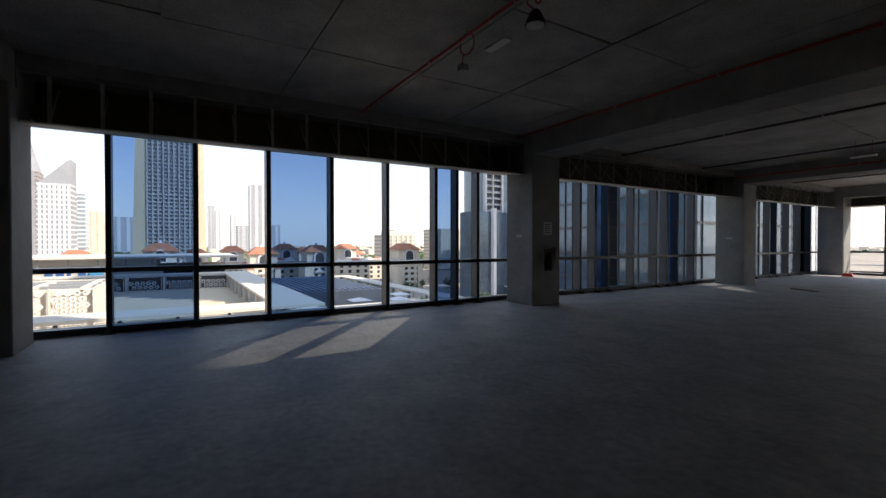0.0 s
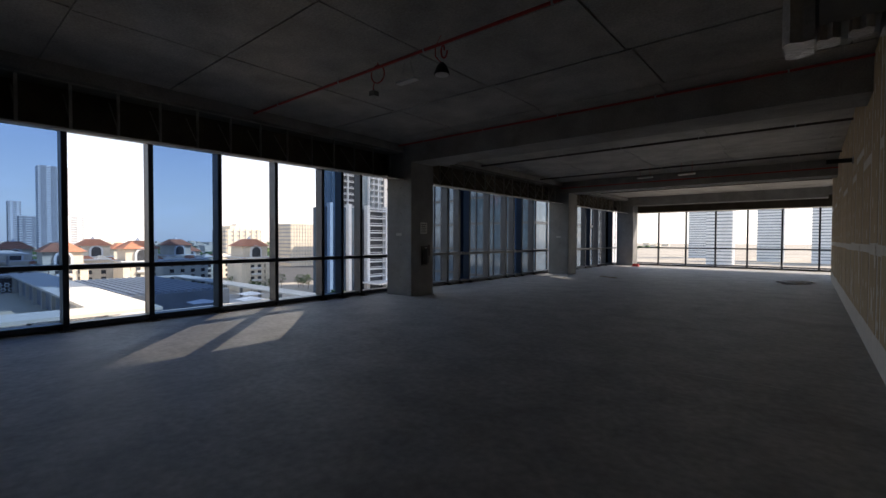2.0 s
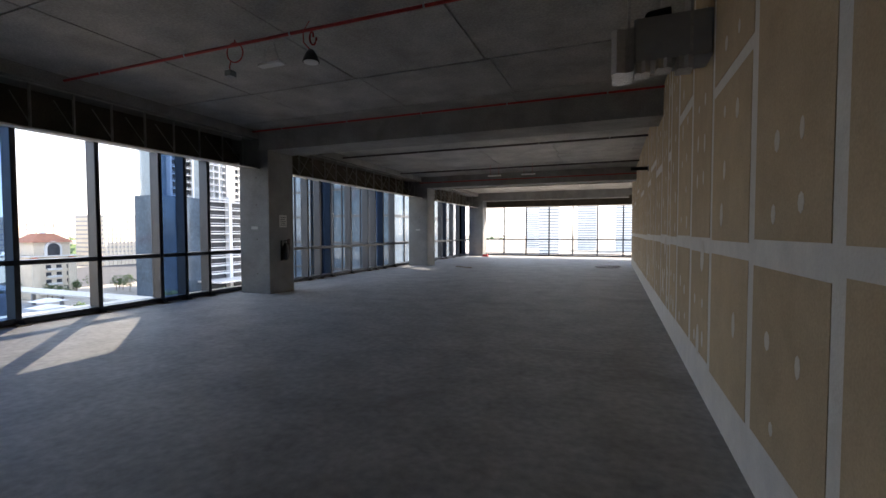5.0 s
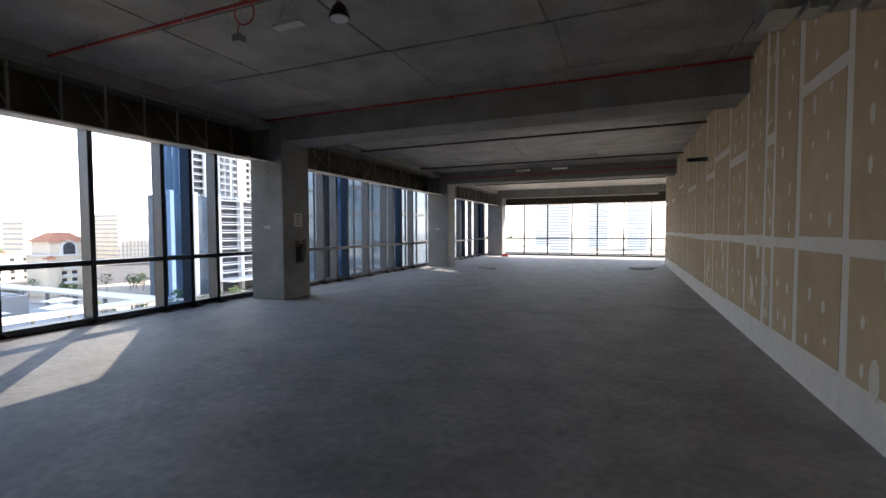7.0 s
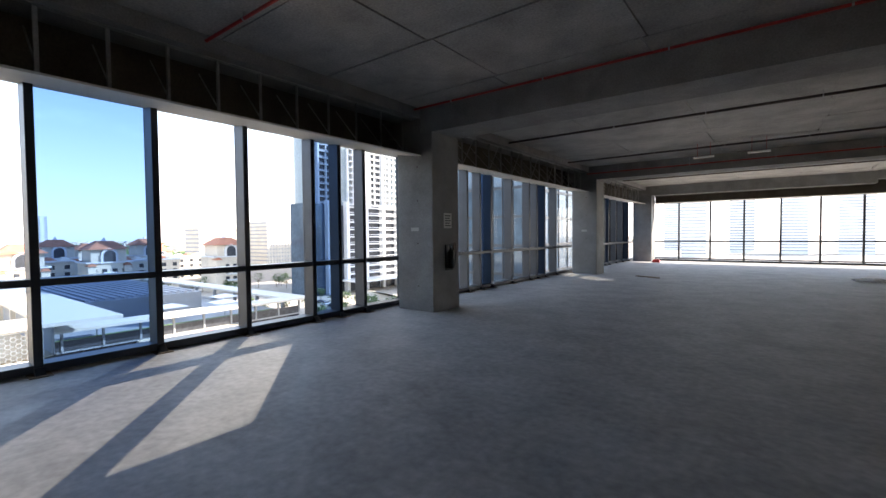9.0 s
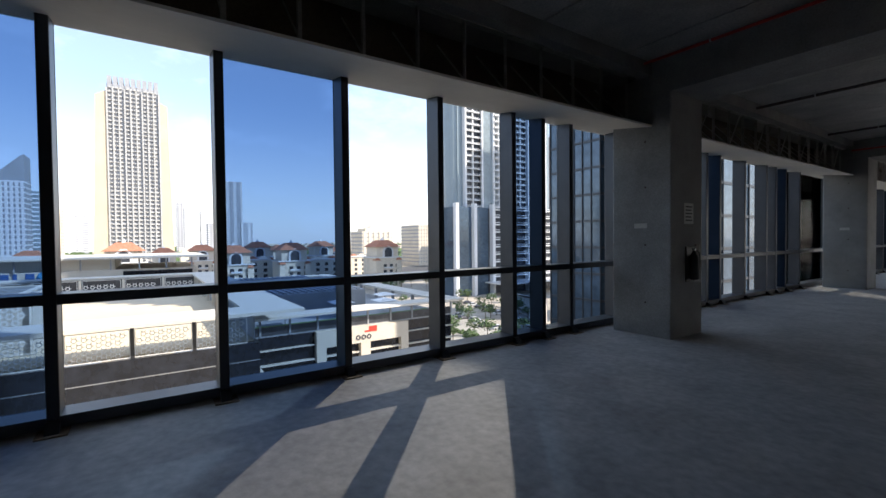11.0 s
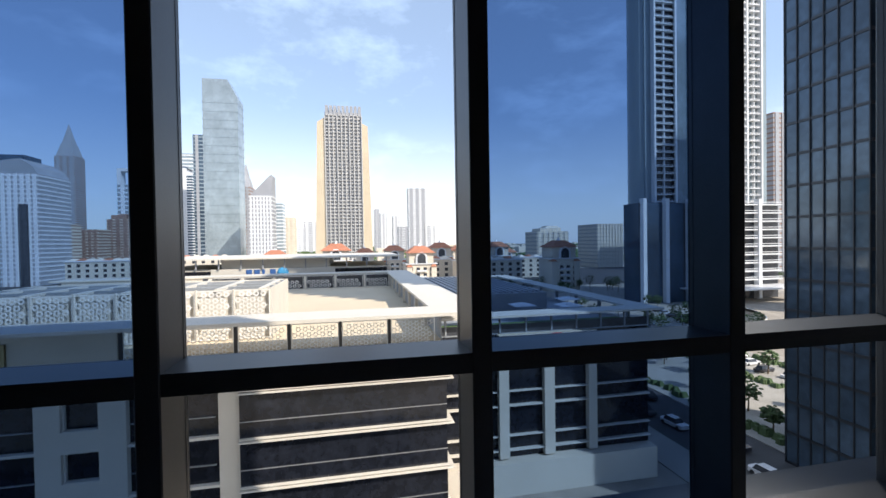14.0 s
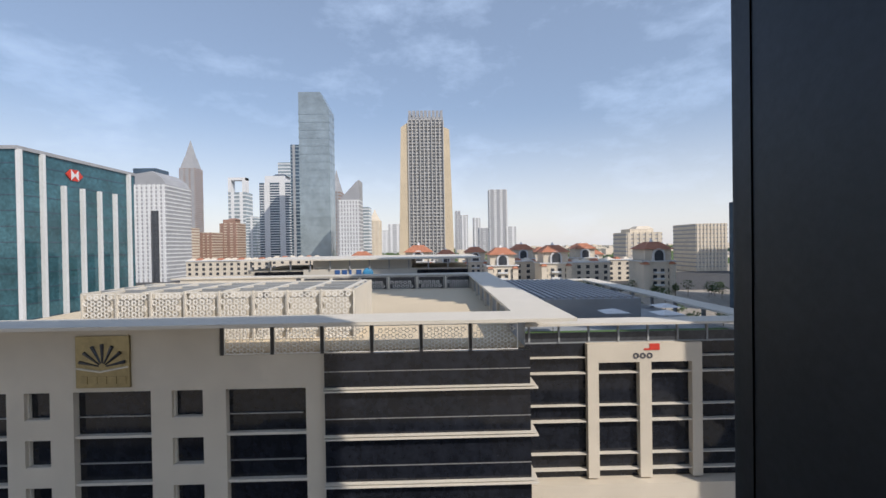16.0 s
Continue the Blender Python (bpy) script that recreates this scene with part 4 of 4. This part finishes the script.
# ---- high-rises of the skyline ----
def high_rise(label, x, y0, y1, dep, top, wall, band, pitch, fins, fin, crown):
    """A tower whose near face stands at x, between y0 and y1, with floor bands and fins."""
    t = thing("tower", label, "tower", "skyline towers")
    w, cy = y1 - y0, (y0 + y1) / 2
    body = top
    if crown == "spire":
        body = top - (top - GZ) * 0.24
    elif crown == "step":
        body = top - (top - GZ) * 0.08
    elif crown == "frame":
        body = top - w * 0.85
    elif crown == "gable":
        body = top - w * 0.35
    elif crown in ("wedge", "slant"):
        body = top - w * (1.0 if crown == "wedge" else 0.55)
    part("shaft", Shape().box(x - dep, x, y0, y1, GZ, body), wall, t)
    bands = Shape()
    z = GZ + pitch
    while z < body - 0.5:
        bands.box(x - dep - 0.25, x + 0.25, y0 - 0.25, y1 + 0.25, z, z + pitch * 0.32)
        z += pitch
    tagged(part("floor_bands", bands, band, t), kind="stuff")
    for k in range(fins):
        yy = y0 + (k + 0.5) * w / fins
        part("fin", Shape().box(x - 0.1, x + 0.6, yy - w * 0.09 / max(1, fins / 3), yy + w * 0.09 / max(1, fins / 3), GZ, body), fin, t)
    if crown == "spire":
        part("crown", Shape().taper(x - dep / 2, cy, dep * 0.5, w * 0.44, body, body + (top - body) * 0.4, 0.6), wall, t)
        part("spire", Shape().taper(x - dep / 2, cy, dep * 0.28, w * 0.24, body + (top - body) * 0.4, top, 0.02), fin, t)
    elif crown == "step":
        part("crown", Shape().box(x - dep * 0.8, x - dep * 0.1, y0 + w * 0.15, y1 - w * 0.2, body, top), fin, t)
        part("cap", Shape().taper(x - dep / 2, cy + w * 0.1, dep * 0.3, w * 0.25, top, top + w * 0.08, 0.6), wall, t)
    elif crown == "frame":
        for a, b in ((y0, y0 + w * 0.18), (y1 - w * 0.18, y1)):
            part("frame_leg", Shape().box(x - dep * 0.5, x, a, b, body, top), fin, t)
        part("frame_head", Shape().box(x - dep * 0.5, x + 0.05, y0, y1, top - w * 0.15, top), fin, t)
    elif crown == "gable":
        part("crown", Shape().wedge_x(x - dep, x, [(y0 + w * 0.2, body), (y1, body), (y1 - w * 0.1, body + (top - body) * 0.5), (cy + w * 0.15, top), (y0 + w * 0.2, body + (top - body) * 0.8)]), wall, t)
        part("arch", Shape().tube([(x + 0.5, cy + w * 0.22, GZ), (x + 0.5, cy + w * 0.22, body - w * 0.7)], w * 0.09, 10), RECESS, t, "tall dark arched recess")
        part("roof_box", Shape().box(x - dep * 0.7, x - dep * 0.2, y0, y0 + w * 0.6, body, top + w * 0.12), BLUEGLASS, t)
    elif crown == "wedge":
        part("crown", Shape().wedge_x(x - dep, x, [(y0, body), (y1, body), (y1, top), (y1 - w * 0.1, top - w * 0.05)]), wall, t)
    elif crown == "slant":
        part("crown", Shape().wedge_x(x - dep, x, [(y0, body), (y1, body), (y1 - w * 0.28, top), (y0, top)]), wall, t)
    return t


high_rise("distant slim grey tower with a tall pointed spire", -899.8, -515.0, -483.0, 30, 225.7, GREYC, BROWN, 4, 3, GREYC, "spire")
high_rise("white framed tower with an opening at its crown", -899.8, -417.4, -382.3, 35, 145.4, GREYGLASS, WHITE, 8, 2, WHITE, "frame")
high_rise("blue glass tower with rounded white crown", -699.8, -275.3, -227.0, 40, 115.9, BLUEGLASS, WHITE, 4, 2, WHITE, "step")
high_rise("very tall pale green glass slab with slanted top", -499.8, -150.8, -116.4, 25, 177.3, GREYGLASS, GREYGLASS, 9, 0, GREYC, "slant")
high_rise("pale teal glass tower behind others", -799.8, -280.4, -249.2, 30, 155.8, GREYGLASS, WHITE, 6, 0, WHITE, "flat")
high_rise("blue glass tower behind the slab", -619.8, -199.4, -180.8, 30, 145.8, BLUEGLASS, GREYGLASS, 5, 2, GREYC, "flat")
high_rise("dark grey tower with a pointed pale top", -699.8, -165.1, -147.8, 30, 126.0, GREYC, BROWN, 5, 2, GREYC, "spire")
high_rise("dark wedge-topped tower with white window grid", -449.8, -96.4, -75.4, 22, 69.6, GREYC, WHITE, 4, 7, WHITE, "wedge")
high_rise("teal glass tower beside a cream one", -799.8, -134.8, -117.1, 30, 73.0, GREYGLASS, WHITE, 6, 0, WHITE, "flat")
high_rise("cream tower with stepped spire", -899.8, -134.2, -109.6, 25, 78.0, CREAM, SAND, 5, 3, CREAM, "spire")
high_rise("slim white tower with grey window bays", -1199.8, 153.1, 203.0, 30, 151.6, WHITE, GREYC, 5, 3, GREYC, "flat")
high_rise("grey block beside a white tower", -1199.8, 192.1, 226.4, 40, 49.5, GREYC, WHITE, 5, 2, WHITE, "flat")
high_rise("red-brown tower with stepped top", -699.8, -339.0, -310.8, 30, 47.3, BROWN, CREAM, 4, 3, BROWN, "step")
high_rise("pale pink apartment block with bands", -599.8, -359.9, -333.3, 30, 30.4, CREAM, BROWN, 4, 4, CREAM, "flat")
high_rise("brown office block among the towers", -649.8, -344.3, -324.9, 30, 25.2, BROWN, CREAM, 4, 3, BROWN, "flat")
high_rise("dark teal block beside a white tower", -899.8, -382.3, -360.1, 30, 65.3, GREYGLASS, WHITE, 6, 1, WHITE, "flat")
high_rise("distant hazy grey tower", -1599.8, 79.0, 97.7, 40, 125.3, GREYC, WHITE, 6, 2, GREYC, "flat")
high_rise("distant hazy grey tower", -1799.8, 112.1, 140.2, 40, 123.9, GREYC, WHITE, 6, 2, WHITE, "flat")
high_rise("distant hazy grey tower", -1799.8, 163.6, 191.7, 40, 111.2, GREYC, WHITE, 6, 2, WHITE, "flat")
high_rise("distant hazy grey office block", -1499.8, 156.0, 191.1, 40, 57.3, GREYC, WHITE, 6, 2, GREYC, "flat")
high_rise("distant pale grey office block", -1499.8, -156.1, -113.2, 40, 75.0, GREYC, WHITE, 6, 2, WHITE, "flat")
high_rise("distant pale grey office block", -1499.8, -183.4, -156.1, 40, 56.1, WHITE, GREYC, 6, 2, WHITE, "flat")
high_rise("cream office block with narrow windows", -419.8, 254.7, 285.8, 40, 18.4, CREAM, GREYC, 4, 9, CREAM, "flat")
high_rise("ornate cream apartment tower with cupola", -419.8, 186.4, 221.9, 30, 14.3, CREAM, GREYC, 4, 6, CREAM, "step")
high_rise("grey arched office tower with white grid", -399.8, -274.9, -240.6, 40, 72.3, GREYC, WHITE, 3.6, 8, WHITE, "gable")


# beige tower with a striped centre between plain sandy wings
bt = thing("tower", "beige high-rise with sandy wings and a grey striped centre", "tower", "skyline towers")
BX = -479.8
part("wing", Shape().wedge_x(BX - 40, BX, [(-38, GZ), (-26, GZ), (-26, 136), (-34, 131)]), SAND, bt)
part("wing", Shape().wedge_x(BX - 40, BX, [(12.5, GZ), (23, GZ), (19, 128), (12.5, 131)]), SAND, bt)
part("centre", Shape().box(BX - 38, BX - 1, -26, 12.5, GZ, 142), GREYC, bt)
for k in range(10):
    part("pilaster", Shape().box(BX - 2, BX + 1.2, -26.4 + 4.27 * k, -25.4 + 4.27 * k, GZ, 138), PLASTER, bt)
for k in range(9):
    part("crown_fin", Shape().box(BX - 30, BX - 0.5, -25.5 + 4.3 * k, -22.4 + 4.3 * k, 138, 149), GREYC, bt)
bands = Shape()
for k in range(46):
    for j in range(3):
        for i in range(1 if k < 21 else 4):
            a = -24.6 + 12.8 * j + (0 if k < 21 else 2.6 * i)
            bands.box(BX - 1.5, BX + 0.5, a, a + (10.2 if k < 21 else 1.7), GZ + 2 + 3.65 * k, GZ + 3.1 + 3.65 * k)
tagged(part("floor_bands", bands, PLASTER, bt), kind="stuff")

# residential tower with stacked balconies on a balconied podium
rt = thing("residential_tower", "tall residential tower with stacked white balconies", "tower")
part("shaft", Shape().box(-194, -182, 137, 206.3, GZ, 205), PALEGLASS, rt)
part("podium_corner", Shape().box(-187.9, -175.6, 129.4, 152, GZ, 18.2), BLUEGLASS, rt)
part("corner_glass", Shape().tube([(-188, 138.5, GZ), (-188, 138.5, 205)], 5.5, 20), PALEGLASS, rt, "curved pale corner glass")
part("glass_strip", Shape().box(-182, -180.6, 151.5, 160, 18, 205), GREYGLASS, rt)
for a in (140.2, 151.5, 159.6, 166.6, 186, 192, 200.5):
    part("pier", Shape().box(-182, -179.4, a, a + 0.9, 18, 205), WHITE, rt)
part("rib", Shape().box(-182, -179.6, 171.5, 177, 18, 205), GREYC, rt)
part("recess", Shape().box(-182, -181.6, 141, 151.5, 18, 205), RECESS, rt)
part("recess", Shape().box(-182, -181.6, 177, 186, 18, 205), RECESS, rt)
for a, b, o in ((141, 151.5, 1.6), (160, 166.5, 3.2), (167.5, 171, 1.8), (177, 185, 1.6), (187, 191.5, 2.4), (194, 200, 2.0)):
    st = Shape()
    for k in range(55):
        z = 19 + 3.35 * k
        st.box(-182, -182 + o + 0.3, a, b, z, z + 0.4)
        st.box(-182 + o, -182 + o + 0.1, a, b, z + 0.75, z + 0.95)
        st.box(-182 + o * 0.2, -182 + o * 0.9, a + (b - a) * 0.48, a + (b - a) * 0.54, z + 0.4, z + 3.3)
    tagged(part("balconies", st, WHITE, rt, "white stacked balconies"), kind="stuff")
part("podium", Shape().box(-188, -176, 129.5, 206.2, GZ, 18), RECESS, rt, "dark podium glazing")
for a in (129.4, 141, 153.5, 167, 180, 192):
    part("podium_rib", Shape().box(-176, -173.2, a, a + 1.8, GZ, 20), WHITE, rt)
st = Shape()
for k in range(10):
    for a, b in ((155.3, 167), (168.8, 180), (181.8, 192), (193.8, 206)):
        st.box(-176, -173.6, a, b, -19 + 4.0 * k, -18.4 + 4.0 * k)
        st.box(-173.8, -173.65, a, b, -17.7 + 4.0 * k, -17.4 + 4.0 * k)
tagged(part("balconies", st, WHITE, rt, "white podium balconies"), kind="stuff")
part("entrance_canopy", Shape().box(-176, -160, 150, 206, -22, -21.3), CARWHITE, rt)
# curved pale wall of the drive below it
dw = Shape()
arc = [(-130 + 34 * math.cos(t), 100 + 30 * math.sin(t)) for t in [0.1 + 0.12 * k for k in range(14)]]
dw.prism(arc + [(x - 1.2, y + 0.8) for x, y in reversed(arc)], GZ, GZ + 6)
tagged(part("drive_wall", dw, CANOPY), "curved pale retaining wall of a raised drive", "wall")

# near glass towers to the north, mirror-dark
for x0, x1, y0, dep, top, lab in ((-45, -35.4, 56.2, 26, 60, "x"), (-31.2, -20, 54, 26, 42, "x")):
    gt = thing("glass_tower", "dark blue glass office tower with slim floor lines", "tower", "near glass towers")
    part("body", Shape().box(x0, x1, y0, y0 + dep, GZ, top), BLUEGLASS, gt)
    for k in range(30):
        part("floor_line", Shape().box(x0 - 0.12, x1 + 0.12, y0 - 0.12, y0 + dep, GZ + 4 * k, GZ + 0.35 + 4 * k), ALU, gt)
    n = int((x1 - x0) / 1.5)
    for k in range(n + 1):
        xx = x0 + k * (x1 - x0) / n
        part("mullion", Shape().box(xx - 0.06, xx + 0.06, y0 - 0.2, y0, GZ, top), ALU, gt)
    for k in range(8):
        yy = y0 + 1 + k * 3.6
        part("mullion", Shape().box(x1, x1 + 0.18, yy, yy + 0.12, GZ, top), ALU, gt)
high_rise("white apartment tower with stacked balconies", -52, 168, 186, 18, 120, WHITE, GREYC, 3.4, 5, WHITE, "flat")
high_rise("white apartment tower with stacked balconies", -96, 210, 232, 20, 130, WHITE, GREYC, 3.4, 5, WHITE, "flat")
high_rise("concrete tower under construction with bare floors", -300, 345, 372, 30, 105, GREYC, BROWN, 4, 4, GREYC, "flat")
# far towers in white: the distance haze is put into their wall colour
for x, y, w, h in ((-60, 620, 26, 50), (-18, 780, 30, 75), (40, 760, 28, 85), (105, 770, 34, 95), (190, 820, 40, 60), (-110, 860, 40, 60)):
    t = high_rise("hazy pale tower beyond the far windows", x, y - 12, y + 12, w, h, WHITE, GREYGLASS, 4, 4, WHITE, "flat")


# ---- cream apartment towers with red roofs and arches ----
def villa(x, y, w, top, kind):
    v = thing("apartment_tower", "cream apartment tower with red hipped roof and arched top window", "building", "cream apartments")
    part("body", Shape().box(x - w, x, y - w / 2, y + w / 2, GZ, top - 6), CREAM, v)
    part("top_storey", Shape().box(x - w * 0.9, x - 0.6, y - w * 0.42, y + w * 0.42, top - 6, top), CREAM, v)
    part("cornice", Shape().box(x - w - 0.6, x + 0.7, y - w * 0.55, y + w * 0.55, top - 6.6, top - 6), WHITE, v)
    part("roof", Shape().taper(x - w * 0.47, y, w * 0.52, w * 0.5, top, top + w * 0.24, 0.35), ROOFRED, v)
    part("finial", Shape().taper(x - w * 0.47, y, 0.9, 0.9, top + w * 0.24, top + w * 0.34, 0.1), WHITE, v)
    for nm, r, out, m in (("arch", 0.20, 0.4, WHITE), ("arch_window", 0.14, 0.7, RECESS)):
        half = [(y + w * r * math.cos(math.pi * k / 10), top - 2.8 + w * r * math.sin(math.pi * k / 10)) for k in range(11)]
        part(nm, Shape().wedge_x(x - 0.8, x + out, half + [(y - w * r, top - 6), (y + w * r, top - 6)]), m, v)
    z = GZ + 3
    while z < top - 9:
        for j in range(4):
            yy = y - w * 0.36 + j * w * 0.24
            part("window", Shape().box(x - 0.4, x + 0.12, yy - w * 0.06, yy + w * 0.06, z, z + 1.9), RECESS, v)
        part("balcony", Shape().box(x, x + 1.3, y - w * 0.16, y + w * 0.16, z - 0.6, z + 0.3), WHITE, v)
        z += 3.4
    for s in (-1, 1):
        part("corner_bay", Shape().box(x - 3, x + 1.2, y + s * w * 0.42 - w * 0.09, y + s * w * 0.42 + w * 0.09, GZ, top - 8), CREAM, v)
        part("bay_roof", Shape().taper(x - 0.9, y + s * w * 0.42, 2.6, w * 0.11, top - 8, top - 6.6, 0.4), ROOFRED, v)


for x, y, w, top in ((-250, 39.9, 17, -4.5), (-250, 70.7, 17, -3.5), (-232, 121, 17, -2.5), (-290, -10, 20, -3.0), (-300, 62, 16, -2.5), (-300, 105, 16, -2.5), (-310, 30, 16, -4), (-330, 84, 16, -5), (-340, 10, 16, -6), (-350, 130, 16, -8), (-360, -60, 18, -7)):
    villa(x, y, w, top, 0)


def terrace_row(x, y0, y1, top, label):
    v = thing("apartment_row", label, "building", "cream apartments")
    part("body", Shape().box(x - 14, x, y0, y1, GZ, top), CREAM, v)
    part("cornice", Shape().box(x - 14.5, x + 0.6, y0 - 0.5, y1 + 0.5, top, top + 0.8), WHITE, v)
    n = int((y1 - y0) / 5.5)
    for k in range(n):
        yy = y0 + (k + 0.5) * (y1 - y0) / n
        part("roof_gable", Shape().taper(x - 6, yy, 4.5, 2.4, top + 0.8, top + 2.4, 0.3), ROOFRED if k % 3 == 1 else CREAM, v)
        for j in range(4):
            part("window", Shape().box(x - 0.3, x + 0.12, yy - 1.1, yy + 1.1, top - 3.6 - 3.7 * j, top - 1.5 - 3.7 * j), RECESS, v)


terrace_row(-280, 46, 64, -10, "long cream apartment row with dark windows")
terrace_row(-275, 78, 112, -11, "long cream apartment row with dark windows")
terrace_row(-330, 132, 170, -12, "long cream apartment row with dark windows")
terrace_row(-350, -196, -130, -8.5, "long low cream arcade building")
terrace_row(-345, -128, -90, -7.5, "long low cream arcade building")
terrace_row(-300, -60, -24, -9, "long cream apartment row with dark windows")

# ---- boards of the gypsum wall, one by one ----
SPOT = mat("filled_screw_head", (0.68, 0.64, 0.57), 0.9, 0, 0.08, 6, 50, 0.1)
ups = [-7.0, -5.9, -4.7, -3.45, -2.2, -0.9, 0.36, 1.56, 2.89, 4.05, 5.25, 6.15, 6.56, 7.6, 8.9, 10.46, 11.5, 13.2, 14.9, 16.2, 17.5, 18.8, 20.1, 21.4, 23.2]
spots = Shape()
for i, (a, b) in enumerate(zip(ups, ups[1:])):
    levels = [0.32, 1.55, 2.95, SLABZ] if i % 2 else [0.32, 1.55, SLABZ]
    if i % 5 == 4:
        levels = [0.32, 1.55, 3.25, SLABZ]
    for z0, z1 in zip(levels, levels[1:]):
        e = [random.uniform(0.05, 0.09) for k in range(4)]
        part("board", Shape().box(XE - 0.004, XE + 0.01, a + e[0], b - e[1], z0 + e[2], z1 - (e[3] if z1 < SLABZ else 0)), BOARD, east)
        zz = z0 + 0.25
        while zz < z1 - 0.15:
            for yy in (a + 0.33 * (b - a), a + 0.66 * (b - a)):
                if random.random() < 0.8:
                    yo, zo, r, q = yy + random.uniform(-0.06, 0.06), zz + random.uniform(-0.05, 0.05), random.uniform(0.028, 0.05), random.uniform(1.2, 2.4)
                    spots.wedge_x(XE - 0.0055, XE, [(yo + r * math.cos(t), zo + q * r * math.sin(t)) for t in [math.pi * k / 4 for k in range(8)]])
            zz += 0.42
for k in range(12):
    yo, zo = random.choice(ups[5:16]) + random.uniform(0.2, 0.7), random.uniform(0.5, 1.5)
    n = 11
    spots.wedge_x(XE - 0.0046 - 0.0001 * k, XE, [(yo + random.uniform(0.07, 0.10) * math.cos(2 * math.pi * j / n), zo + random.uniform(0.14, 0.22) * math.sin(2 * math.pi * j / n)) for j in range(n)])
tagged(part("filler_spots", spots, SPOT, east), kind="stuff")
